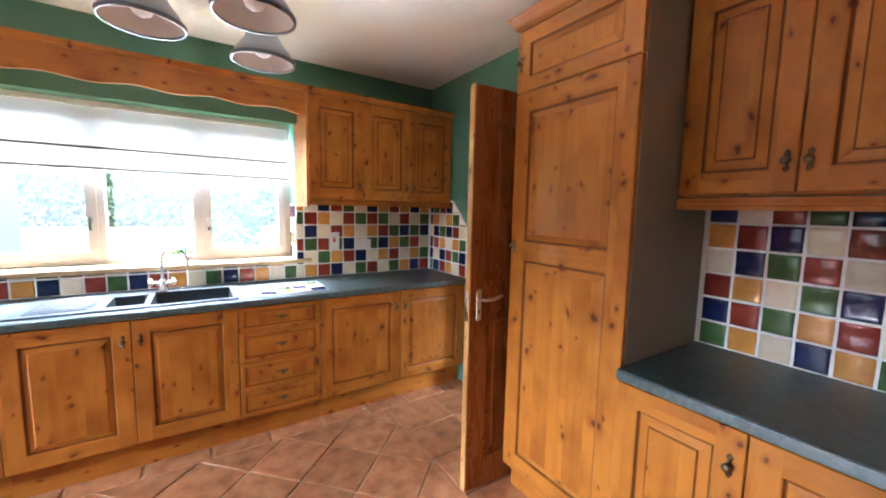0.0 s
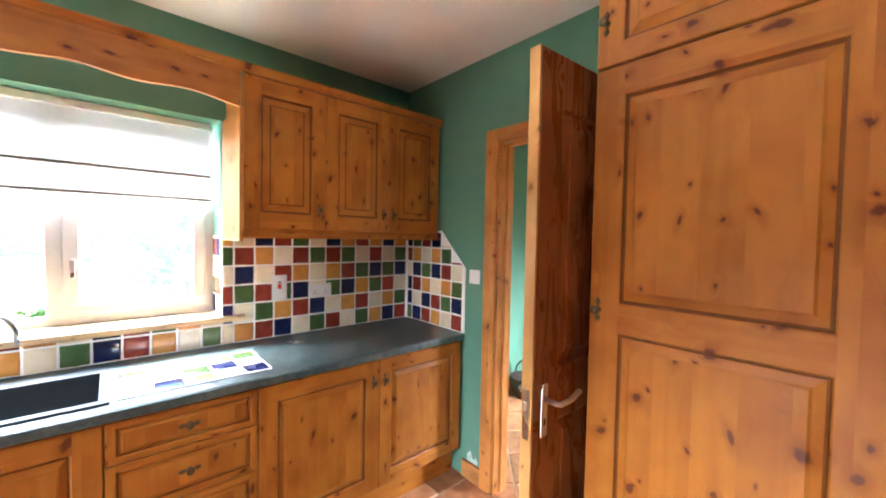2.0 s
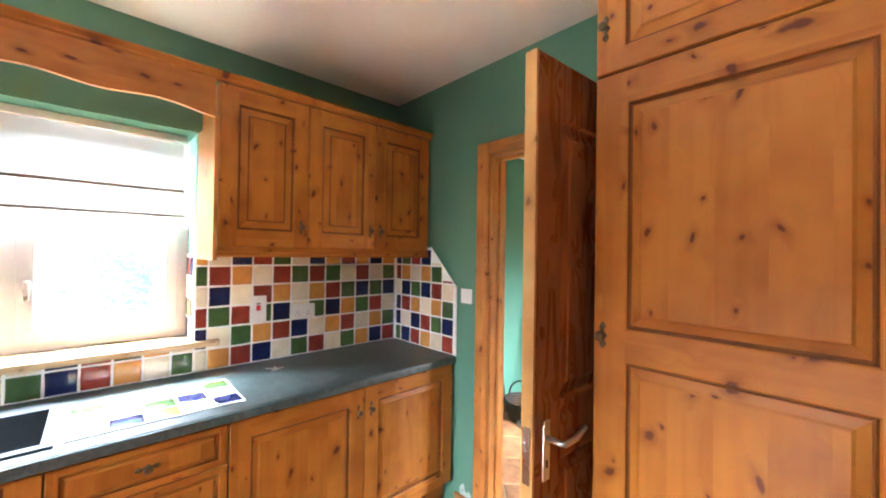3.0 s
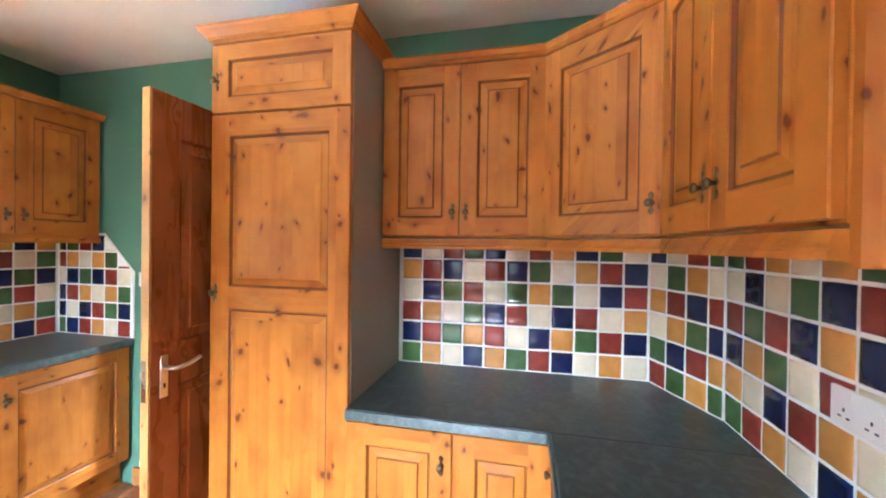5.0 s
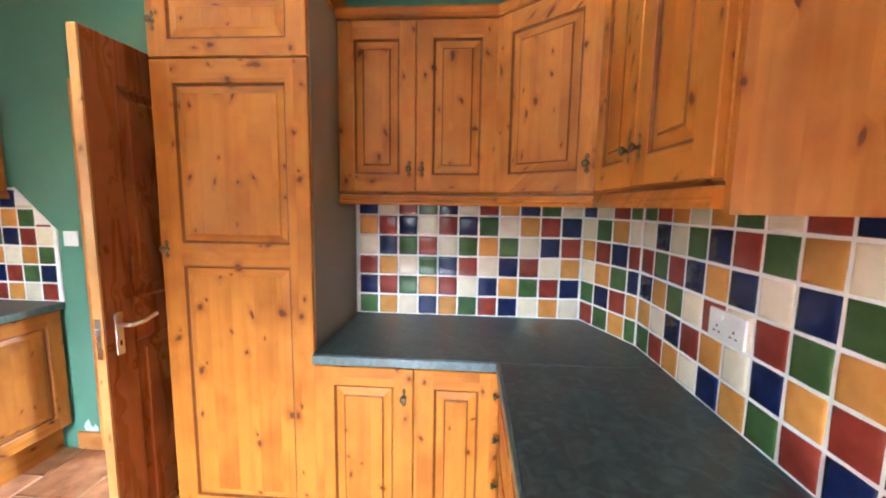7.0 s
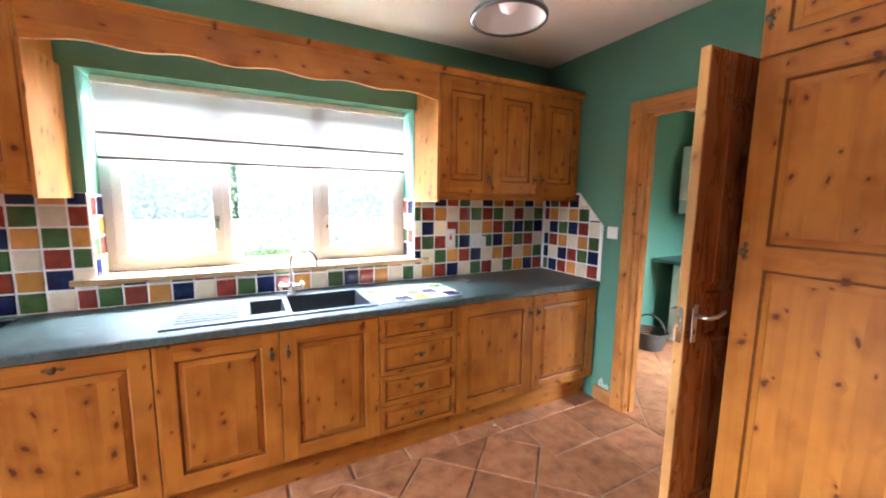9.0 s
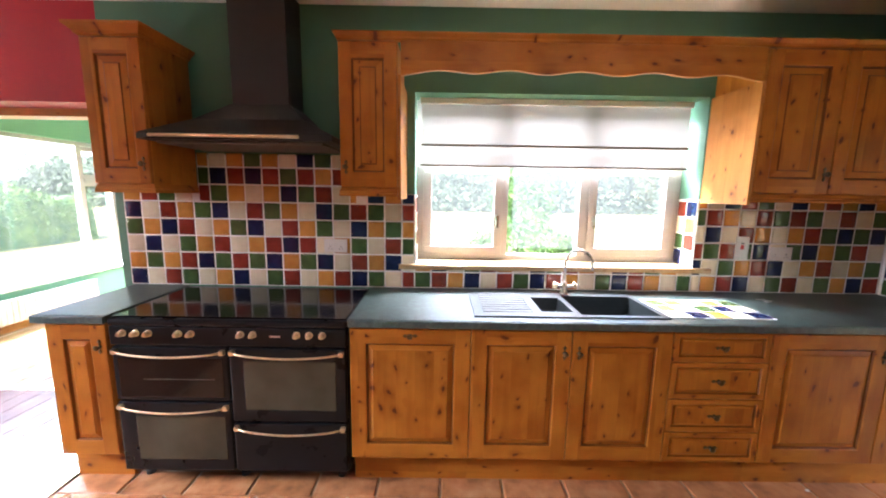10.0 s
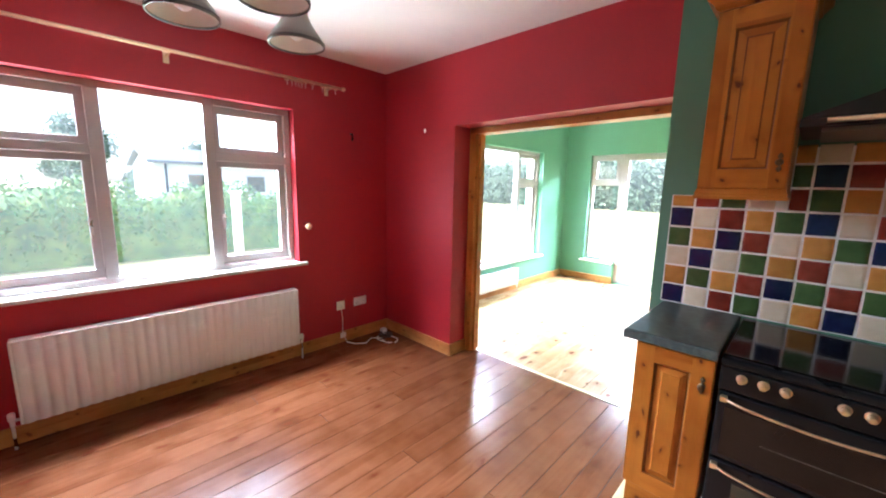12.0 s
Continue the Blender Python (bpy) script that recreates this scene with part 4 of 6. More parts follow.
cornice(u, [(-1.49, YN - 0.005), (-1.49, UP_Y - 0.02), (XE - 0.004, UP_Y - 0.02)], UP1 + 0.005, PINE_X, SLIM_ROWS)

# upper units round the corner: straight, diagonal, straight
EX, SY = 1.665, -0.31
UPE0, UPE1 = 1.562, 2.308  # doors of the corner run stand higher
u = thing("wall_cabinet", (1.7, 0.4, LIGHT0), "pair of honey pine wall cabinets beside the tall cupboard", "cabinet", "wall units")
carcass(u, EX + 0.001, XE - 0.002, 0.047, 0.766, UPE0 - 0.005, UPE1 + 0.005)
door_front(u, facing((EX, 0.766, UPE0), E_WAY), 0.356, UPE1 - UPE0, (0.326, 0.105), stile=0.07)
door_front(u, facing((EX, 0.41, UPE0), E_WAY), 0.365, UPE1 - UPE0, (0.028, 0.105), stile=0.07)
u = thing("wall_cabinet", (1.65, -0.2, LIGHT0), "diagonal honey pine corner wall cabinet", "cabinet", "wall units")
bm = bmesh.new()
loop = [(EX + 0.001, 0.045), (XE - 0.003, 0.045), (XE - 0.003, -0.42), (1.55, YS + 0.008), (1.37, YS + 0.008), (1.37, SY)]
lo, hi = [bm.verts.new((x, y, UPE0 - 0.005)) for x, y in loop], [bm.verts.new((x, y, UPE1 + 0.005)) for x, y in loop]
for i in range(6):
    bm.faces.new((lo[i], lo[(i + 1) % 6], hi[(i + 1) % 6], hi[i]))
bm.faces.new(list(reversed(lo))), bm.faces.new(hi)
bmesh.ops.recalc_face_normals(bm, faces=bm.faces)
part("body", bm, PINE, u)
dw = math.hypot(EX - 1.37, 0.045 - SY)
door_front(u, facing((EX - 0.002, 0.045 + 0.002, UPE0), math.degrees(math.atan2((EX - 1.37), -(0.045 - SY)))), dw, UPE1 - UPE0, (dw - 0.036, 0.105), stile=0.07)
u = thing("wall_cabinet", (0.9, -0.4, LIGHT0), "pair of honey pine wall cabinets over the corner worktop", "cabinet", "wall units")
carcass(u, 0.677, 1.368, YS + 0.002, SY - 0.001, UPE0 - 0.005, UPE1 + 0.005)
door_front(u, facing((1.368, SY, UPE0), S_WAY), 0.336, UPE1 - UPE0, (0.302, 0.105), stile=0.07)
door_front(u, facing((1.032, SY, UPE0), S_WAY), 0.354, UPE1 - UPE0, (0.034, 0.105), stile=0.07)
bm = bmesh.new()
loop = [(0.66, SY - 0.005), (0.678, SY - 0.005), (0.678, YS + 0.002), (0.556, YS + 0.002)]
lo, hi = [bm.verts.new((x, y, LIGHT0 - 0.01)) for x, y in loop], [bm.verts.new((x, y, UPE1 + 0.005)) for x, y in loop]
for i in range(4):
    bm.faces.new((lo[i], lo[(i + 1) % 4], hi[(i + 1) % 4], hi[i]))
bm.faces.new(list(reversed(lo))), bm.faces.new(hi)
bmesh.ops.recalc_face_normals(bm, faces=bm.faces)
part("end_panel", bm, PINE, u, "splayed knotty pine end panel")
lp = thing("light_pelmet", (1.4, 0.0, LIGHT0), "moulded pine strip under the corner wall cabinets", "moulding")
cornice(lp, [(EX - 0.012, 0.766), (EX - 0.012, 0.04), (1.37 - 0.005, SY + 0.012), (0.678, SY + 0.012)], LIGHT0, PINE_Y, LIGHT_ROWS, name="moulding", by_run=True)
lp = thing("cornice", (1.4, 0.0, UPE1), "moulded pine cornice over the corner wall cabinets", "moulding")
cornice(lp, [(EX - 0.02, 0.768), (EX - 0.02, 0.052), (1.37 - 0.008, SY + 0.02), (0.66, SY + 0.02), (0.55, YS + 0.005)], UPE1 + 0.006, PINE_Y, SLIM_ROWS, name="moulding", by_run=True)

# ---- range cooker and hood ----
CX0, CX1, CY = -2.575, -1.415, 2.52
c = thing("range_cooker", ((CX0 + CX1) / 2, 2.8, 0), "wide black range cooker with brass handles and a glass hob", "cooker")
part("body", boxes((CX0, CX1, CY + 0.03, YN - 0.02, 0.07, 0.865), bevel=0.004), BLACK, c)
part("hob", boxes((CX0 + 0.004, CX1 - 0.004, CY + 0.02, YN - 0.016, 0.9, 0.908), bevel=0.002), HOB, c, "glossy ceramic hob")
part("hob_rim", boxes((CX0 - 0.003, CX1 + 0.003, CY - 0.005, YN - 0.012, 0.866, 0.9), bevel=0.012), BLACK, c)
part("control_panel", boxes((CX0, CX1, CY, CY + 0.05, 0.765, 0.862), bevel=0.006), BLACK, c)
for x in (-2.506, -2.442, -2.38, -2.234, -2.173, -1.93, -1.87, -1.656, -1.594, -1.53):
    k = part("control_knob", lathe([(0.018, 0), (0.018, 0.005), (0.013, 0.007), (0.0135, 0.024), (0.011, 0.03), (0.004, 0.031)], 18, Matrix.Translation((x, CY + 0.002, 0.828)) @ pose(0, 0, 0, 90)), BRASS, c, "brass control knob", smooth=False)
    part("knob_cap", lathe([(0.0105, 0.0305), (0.0095, 0.034), (0.003, 0.035)], 14, Matrix.Translation((x, CY + 0.002, 0.828)) @ pose(0, 0, 0, 90)), BRASS, k)
part("badge", boxes((-1.79, -1.735, CY - 0.002, CY + 0.002, 0.815, 0.823)), STEEL, c, "small illegible maker's badge")


def oven_door(x0, x1, z0, z1, glass_area=None):
    d = part("oven_door", boxes((x0, x1, CY, CY + 0.045, z0, z1), bevel=0.007), BLACK, c)
    if glass_area:
        a, b, lo_, hi_ = glass_area
        part("oven_window", boxes((a, b, CY - 0.002, CY + 0.004, lo_, hi_), bevel=0.0015), OVEN_GLASS, d, "smoked oven window")
    pts = []
    for i in range(13):
        s = i / 12
        pts.append((x0 + 0.02 + s * (x1 - x0 - 0.04), CY - 0.012 - 0.034 * math.sin(math.pi * s) ** 0.5, z1 - 0.022 - 0.012 * math.sin(math.pi * s)))
    h = part("door_rail", tube(pts, 0.0052), BRASS, d, "bowed brass rail handle", smooth=True)
    for q in (pts[0], pts[-1]):
        part("rail_end", boxes((q[0] - 0.012, q[0] + 0.012, CY - 0.022, CY + 0.003, q[2] - 0.012, q[2] + 0.012), bevel=0.004), BRASS, d)
    return d


SPLIT = -2.0
top_door = oven_door(CX0 + 0.004, SPLIT - 0.004, 0.475, 0.757)
part("oven_window", boxes((CX0 + 0.03, SPLIT - 0.03, CY - 0.002, CY + 0.004, 0.495, 0.7), bevel=0.0015), HOB, top_door, "black oven window")
part("oven_shelf", boxes((CX0 + 0.15, SPLIT - 0.07, CY - 0.0035, CY - 0.0015, 0.589, 0.591)), TRAY, top_door, "dull shelf edge behind the glass")
oven_door(CX0 + 0.004, SPLIT - 0.004, 0.085, 0.465, (CX0 + 0.09, SPLIT - 0.035, 0.15, 0.39))
oven_door(SPLIT + 0.004, CX1 - 0.004, 0.365, 0.757, (SPLIT + 0.075, CX1 - 0.055, 0.43, 0.69))
oven_door(SPLIT + 0.004, CX1 - 0.004, 0.085, 0.355)
for x in (CX0 + 0.06, SPLIT, CX1 - 0.06):
    part("foot", lathe([(0.022, 0), (0.022, 0.02), (0.014, 0.024), (0.014, 0.075)], 12, Matrix.Translation((x, CY + 0.09, 0))), RUBBER, c)

h = thing("cooker_hood", (-1.99, 2.95, 1.73), "black chimney cooker hood with a brass rail", "cooker hood")
HX0, HX1, HY = -2.47, -1.505, 2.68


def loft(rects):
    bm = bmesh.new()
    rings = [[bm.verts.new((x, y, z)) for x, y in ((x0, y0), (x1, y0), (x1, y1), (x0, y1))] for x0, x1, y0, y1, z in rects]
    for a, b in zip(rings, rings[1:]):
        for i in range(4):
            bm.faces.new((a[i], a[(i + 1) % 4], b[(i + 1) % 4], b[i]))
    bm.faces.new(list(reversed(rings[0]))), bm.faces.new(rings[-1])
    return bm


part("canopy", loft([(HX0, HX1, HY, YN - 0.003, 1.774), (HX0, HX1, HY, YN - 0.003, 1.80), (HX0 + 0.01, HX1 - 0.01, HY + 0.01, YN - 0.003, 1.81), (-2.28, -1.7, 2.84, YN - 0.003, 1.90), (-2.12, -1.80, 2.92, YN - 0.003, 1.995)]), BLACK_MATT, h)
part("filter_tray", boxes((HX0 + 0.06, HX1 - 0.06, HY + 0.05, YN - 0.01, 1.758, 1.774), bevel=0.004), TRAY, h, "dull metal underside")
part("chimney", boxes((-2.115, -1.805, 2.925, YN - 0.003, 1.99, TOP - 0.002), bevel=0.003), BLACK_MATT, h)
part("brass_rail", tube([(HX0 + 0.07, HY - 0.012, 1.79), (HX1 - 0.16, HY - 0.012, 1.79)], 0.009), BRASS, h, smooth=True)

# ---- blind, sink, tap ----
b = thing("roman_blind", (-0.23, YN + 0.1, 1.7), "half-raised cream roman blind with brown rods", "blind")
BX0, BX1, BY = -1.1, 0.645, YN + 0.12
part("head_rail", boxes((BX0, BX1, BY - 0.02, BY + 0.02, 2.09, 2.125), bevel=0.003), WHITE, b)
bm = bmesh.new()
prof = [(BY, 2.1), (BY, 1.86), (BY - 0.012, 1.835), (BY, 1.81), (BY - 0.002, 1.76), (BY - 0.012, 1.72), (BY - 0.006, 1.70)]
cols = [BX0 + 0.01 + i * (BX1 - BX0 - 0.02) / 24 for i in range(25)]
grid = [[bm.verts.new((x, y + 0.002 * math.sin(7 * i) * (1 if z < 2 else 0), z)) for y, z in prof] for i, x in enumerate(cols)]
for p, q in zip(grid, grid[1:]):
    for i in range(len(prof) - 1):
        bm.faces.new((p[i], q[i], q[i + 1], p[i + 1]))
part("cloth", bm, BLIND, b, smooth=True)
for z in (1.835, 1.705):
    part("rod", boxes((BX0 + 0.005, BX1 - 0.005, BY - 0.022, BY - 0.013, z - 0.007, z + 0.007), bevel=0.002), ROD, b)

s = thing("sink", ((SINK_X0 + SINK_X1) / 2, 2.8, WT), "black composite sink with a bowl and a half and drainer", "sink")
SZ = WT + 0.008
bm = bmesh.new()
bowls = [(-0.42, -0.255, 2.66, 2.93, 0.1), (-0.225, 0.185, 2.615, 2.97, 0.17)]
# rim, round the bowls
for r in ((SINK_X0, -0.42, SINK_Y0, SINK_Y1), (-0.42, -0.255, SINK_Y0, 2.66), (-0.42, -0.255, 2.93, SINK_Y1), (-0.255, -0.225, SINK_Y0, SINK_Y1), (-0.225, 0.185, SINK_Y0, 2.615), (-0.225, 0.185, 2.97, SINK_Y1), (0.185, SINK_X1, SINK_Y0, SINK_Y1)):
    box(bm, *r, WT + 0.0005, SZ)
part("rim", bm, SINK, s)
for x0, x1, y0, y1, d in bowls:
    bm = loft([(x0 + 0.03, x1 - 0.03, y0 + 0.03, y1 - 0.03, SZ - d), (x0 + 0.008, x1 - 0.008, y0 + 0.008, y1 - 0.008, SZ - d + 0.03), (x0, x1, y0, y1, SZ - 0.002)])
    top = [f for f in bm.faces if all(v.co.z > SZ - 0.003 for v in f.verts)]
    bmesh.ops.delete(bm, geom=top, context="FACES_ONLY")
    bmesh.ops.reverse_faces(bm, faces=bm.faces)
    part("bowl", bm, SINK, s)
    part("drain", lathe([(0.03, 0), (0.028, 0.004), (0.01, 0.004)], 20, Matrix.Translation(((x0 + x1) / 2, (y0 + y1) / 2, SZ - d))), STEEL, s)
for i in range(9):
    y = SINK_Y0 + 0.07 + i * 0.043
    part("drainer_rib", boxes((SINK_X0 + 0.05, -0.47, y - 0.006, y + 0.006, SZ - 0.001, SZ + 0.004), bevel=0.002), SINK, s)

t = thing("mixer_tap", (-0.19, 3.03, SZ), "chrome swan-neck mixer tap with cross handles", "tap")
TXP, TYP = -0.19, 3.02
part("base", lathe([(0.026, 0), (0.026, 0.01), (0.018, 0.016), (0.016, 0.07), (0.012, 0.078)], 18, Matrix.Translation((TXP, TYP, SZ))), STEEL, t, smooth=True)
pts = [(TXP, TYP, SZ + 0.07), (TXP, TYP, SZ + 0.2)]
for i in range(1, 15):
    a = math.pi * i / 14
    pts.append((TXP + 0.07 * (1 - math.cos(a)), TYP - 0.03 * (1 - math.cos(a)), SZ + 0.2 + 0.08 * math.sin(a) * 1.0))
pts.append((TXP + 0.142, TYP - 0.062, SZ + 0.165))
part("spout", tube(pts, 0.0085, 12), STEEL, t, smooth=True)
for sx in (-1, 1):
    part("valve", tube([(TXP, TYP, SZ + 0.045), (TXP + sx * 0.055, TYP - 0.01, SZ + 0.055)], 0.011), STEEL, t, smooth=True)
    head = Vector((TXP + sx * 0.06, TYP - 0.011, SZ + 0.056))
    axis = Vector((sx * 0.97, -0.18, 0.16)).normalized()
    side = axis.cross(Vector((0, 0, 1))).normalized()
    rise = side.cross(axis)
    hub = part("handle_hub", lathe([(0.013, -0.008), (0.015, 0.0), (0.013, 0.012), (0.005, 0.016)], 14, Matrix.Translation(head) @ axis.to_track_quat("Z", "Y").to_matrix().to_4x4()), BRASS, t, "brass tap handle", smooth=True)
    for i in range(4):
        a = radians(45 + 90 * i)
        tip = head + 0.027 * (math.cos(a) * side + math.sin(a) * rise)
        part("spoke", tube([head, head.lerp(tip, 0.6), tip], 0.0055, 8), BRASS, hub, smooth=True)

# ---- radiators, curtain pole, lamps, sockets ----
def radiator(x, y0, y1, z0, z1, label):
    """A white panel radiator on a wall that looks along +x."""
    r = thing("radiator", (x, (y0 + y1) / 2, z0), label, "radiator")
    n = int((y1 - y0) / 0.057)
    bm = bmesh.new()
    step = (y1 - y0) / n
    ring = []
    for i in range(n):
        for f, d in ((0.0, -0.012), (0.14, -0.009), (0.3, -0.001), (0.5, 0.0), (0.7, -0.001), (0.86, -0.009)):
            ring.append((y0 + (i + f) * step, x + d))
    ring.append((y1, x))
    rows = []
    for z, inset in ((z0, 0.014), (z0 + 0.03, 0.0), (z1 - 0.03, 0.0), (z1 - 0.006, 0.01)):
        rows.append([bm.verts.new((px - (inset if inset else 0), py, z)) for py, px in ring])
    for a, b in zip(rows, rows[1:]):
        for i in range(len(a) - 1):
            bm.faces.new((a[i], a[i + 1], b[i + 1], b[i]))
    bmesh.ops.recalc_face_normals(bm, faces=bm.faces)
    part("front_panel", bm, ENAMEL, r, smooth=True)
    part("back_panel", boxes((x - 0.075, x - 0.06, y0 + 0.01, y1 - 0.01, z0 + 0.01, z1 - 0.01), bevel=0.003), ENAMEL, r)
    part("top_grille", boxes((x - 0.078, x + 0.003, y0 - 0.004, y1 + 0.004, z1 - 0.012, z1), bevel=0.004), ENAMEL, r)
    for y in (y0, y1):
        part("end_cap", boxes((x - 0.076, x + 0.002, y - 0.006, y + 0.006, z0 + 0.01, z1 - 0.005), bevel=0.003), ENAMEL, r)
        s = 1 if y == y1 else -1
        v = part("valve", lathe([(0.011, 0), (0.011, 0.03), (0.016, 0.034), (0.017, 0.07), (0.012, 0.078)], 14, Matrix.Translation((x - 0.04, y + s * 0.04, z0 + 0.0))), WHITE, r, smooth=True)
        part("pipe", tube([(x - 0.04, y + s * 0.04, 0.0), (x - 0.04, y + s * 0.04, z0 + 0.01)], 0.0075), STEEL, v, smooth=True)
        part("elbow", tube([(x - 0.04, y + s * 0.04, z0 + 0.03), (x - 0.04, y, z0 + 0.03)], 0.009), STEEL, v, smooth=True)
    return r


radiator(XW + 0.11, 0.5, 2.12, 0.145, 0.645, "long white panel radiator under the dining room window")
radiator(SW + 0.1, 4.2, 5.52, 0.1, 0.355, "low white panel radiator in the sun room")

p = thing("curtain_pole", (XW + 0.09, 1.3, 2.36), "slim brass curtain pole with rings above the window", "curtain pole")
PZ = 2.355
part("pole", tube([(XW + 0.09, -0.05, PZ), (XW + 0.09, 2.62, PZ)], 0.011), BRASS, p, smooth=True)
for y in (-0.05, 2.62):
    part("finial", lathe([(0.011, -0.02), (0.016, -0.01), (0.018, 0.0), (0.012, 0.014), (0.004, 0.02)], 14, Matrix.Translation((XW + 0.09, y, PZ)) @ pose(0, 0, 0, -90 if y > 0 else 90)), BRASS, p, smooth=True)
for y in (0.1, 1.36, 2.5):
    part("bracket", boxes((XW, XW + 0.09, y - 0.008, y + 0.008, PZ - 0.02, PZ - 0.011), (XW, XW + 0.006, y - 0.016, y + 0.016, PZ - 0.06, PZ + 0.03), bevel=0.002), BRASS, p)
ring = []
for i in range(17):
    a = 2 * math.pi * i / 16
    ring.append((0.017 * math.cos(a), 0.0, 0.017 * math.sin(a)))
RING = finish("ring", tube(ring, 0.0025, 6), BRASS, True)
HOOK = finish("hook", tube([(0, 0, -0.017), (0, 0, -0.03), (0.004, 0, -0.042), (0.0, 0, -0.05)], 0.002, 6), WHITE, True)
for i, y in enumerate((2.12, 2.16, 2.19, 2.215, 2.24, 2.27, 2.33, 2.42, 2.46, 2.54, 0.2, 0.25, 0.3)):
    k = piece("ring", RING, p, pose(XW + 0.09, y, PZ - 0.006, 0, 0, 75 + (i * 37) % 40))
    q = new("hook", HOOK)
    q.parent = k


def lamp_cluster(at, z, turn, label, r=0.165):
    """A ceiling light of three bell shades on curved arms."""
    x, y = at
    c = thing("ceiling_lamp", (x, y, TOP), label, "ceiling lamp", "three-shade ceiling lamps")
    part("ceiling_rose", lathe([(0.06, TOP - 0.002), (0.055, TOP - 0.018), (0.02, TOP - 0.03)], 24, Matrix.Translation((x, y, 0))), STEEL, c, smooth=True)
    part("stem", tube([(x, y, TOP - 0.02), (x, y, z + 0.2)], 0.009), STEEL, c, smooth=True)
    part("hub", lathe([(0.012, z + 0.24), (0.03, z + 0.21), (0.032, z + 0.19), (0.012, z + 0.165), (0.006, z + 0.15)], 18, Matrix.Translation((x, y, 0))), STEEL, c, smooth=True)
    for i in range(3):
        a = radians(turn + 120 * i)
        ux, uy = math.cos(a), math.sin(a)
        pts = []
        for j in range(11):
            s = j / 10
            pts.append((x + ux * r * s, y + uy * r * s, z + 0.2 + 0.055 * math.sin(math.pi * s) - 0.03 * s))
        part("arm", tube(pts, 0.006, 8), STEEL, c, smooth=True)
        m = Matrix.Translation((x + ux * r, y + uy * r, z))
        bell = lathe([(0.098, 0.0), (0.1, 0.004), (0.088, 0.03), (0.064, 0.062), (0.047, 0.095), (0.036, 0.13), (0.034, 0.13), (0.044, 0.094), (0.061, 0.06), (0.085, 0.029), (0.096, 0.003)], 30, m, False)
        for j, f in enumerate(bell.faces):
            f.material_index = 1 if j >= 180 else 0
        sh = part("shade", bell, (SHADE_GLASS, WHITE), c, "bell-shaped pale glass shade", smooth=True)
        part("shade_rim", lathe([(0.0965, -0.003), (0.102, -0.003), (0.103, 0.008), (0.098, 0.009)], 30, m, False), DARK_STEEL, sh, "dark steel shade rim", smooth=True)
        part("lamp_holder", lathe([(0.038, 0.125), (0.038, 0.135), (0.026, 0.15), (0.014, 0.175), (0.008, 0.18)], 18, m), STEEL, sh, smooth=True)
        part("bulb", lathe([(0.012, 0.11), (0.014, 0.085), (0.028, 0.06), (0.03, 0.045), (0.022, 0.025), (0.006, 0.016)], 16, m), WHITE, sh, smooth=True)
    return c


lamp_cluster((0.111, 1.338), 1.98, 49, "steel kitchen ceiling lamp with three bell shades", 0.194)
lamp_cluster((-3.787, 1.27), 2.05, -5, "steel dining room ceiling lamp with three bell shades", 0.205)
lamp = thing("pendant_shade", (-4.0, 5.6, TOP), "pale amber glass ceiling shade in the sun room", "ceiling lamp")
part("shade", lathe([(0.05, TOP + 0.02), (0.26, TOP - 0.03), (0.24, TOP - 0.07), (0.12, TOP - 0.13), (0.02, TOP - 0.16)], 8, Matrix.Translation((-4.0, 5.6, 0))), plain("amber_glass", (0.6, 0.36, 0.12), 0.3), lamp)


def wall_plate(name, m, w, h, label, category, slots=(), red=False):
    """A white electrical plate on a wall; m: a pose from facing() at its centre."""
    s = tagged(new(name), label, category, "wall plates")
    s.location = m.translation
    bm = boxes((-w / 2, w / 2, -h / 2, h / 2, 0.0005, 0.009), bevel=0.003)
    bm.transform(m)
    part("plate", bm, WHITE, s)
    for x, y, a, b, mat in slots:
        bm = boxes((x - a / 2, x + a / 2, y - b / 2, y + b / 2, 0.0085, 0.0115), bevel=0.001)
        bm.transform(m)
        part("rocker" if mat is not RUBBER else "socket_hole", bm, mat, s)
    return s


RED_PLASTIC = plain("red_switch", (0.6, 0.02, 0.02), 0.35)


def holes(cx):
    return [(cx, -0.004, 0.004, 0.008, RUBBER), (cx - 0.011, -0.02, 0.008, 0.004, RUBBER), (cx + 0.011, -0.02, 0.008, 0.004, RUBBER), (cx + 0.016, 0.026, 0.012, 0.018, WHITE)]


DOUBLE = holes(-0.034) + holes(0.034)
wall_plate("cooker_switch", facing((0.972, YN - 0.009, 1.21), N_WAY), 0.086, 0.146, "white cooker switch with a red rocker on the tiles", "switch", [(0, 0.006, 0.022, 0.03, RED_PLASTIC), (0, 0.03, 0.02, 0.008, RUBBER)])
wall_plate("socket", facing((1.225, YN - 0.009, 1.175), N_WAY), 0.146, 0.086, "white double socket on the tiles", "socket", DOUBLE)
wall_plate("socket", facing((-1.628, YN - 0.009, 1.185), N_WAY), 0.146, 0.086, "white double socket behind the cooker", "socket", DOUBLE)
wall_plate("socket", facing((0.99, YS + 0.009, 1.18), S_WAY), 0.146, 0.086, "white double socket over the corner worktop", "socket", DOUBLE)
wall_plate("light_switch", facing((XE, 2.43, 1.285), E_WAY), 0.086, 0.086, "white light switch on the green wall", "switch", [(-0.012, 0, 0.016, 0.028, WHITE), (0.012, 0, 0.016, 0.028, WHITE)])
wall_plate("socket", facing((XW, 2.59, 0.375), 0), 0.086, 0.086, "white single socket on the red wall", "socket", holes(0))
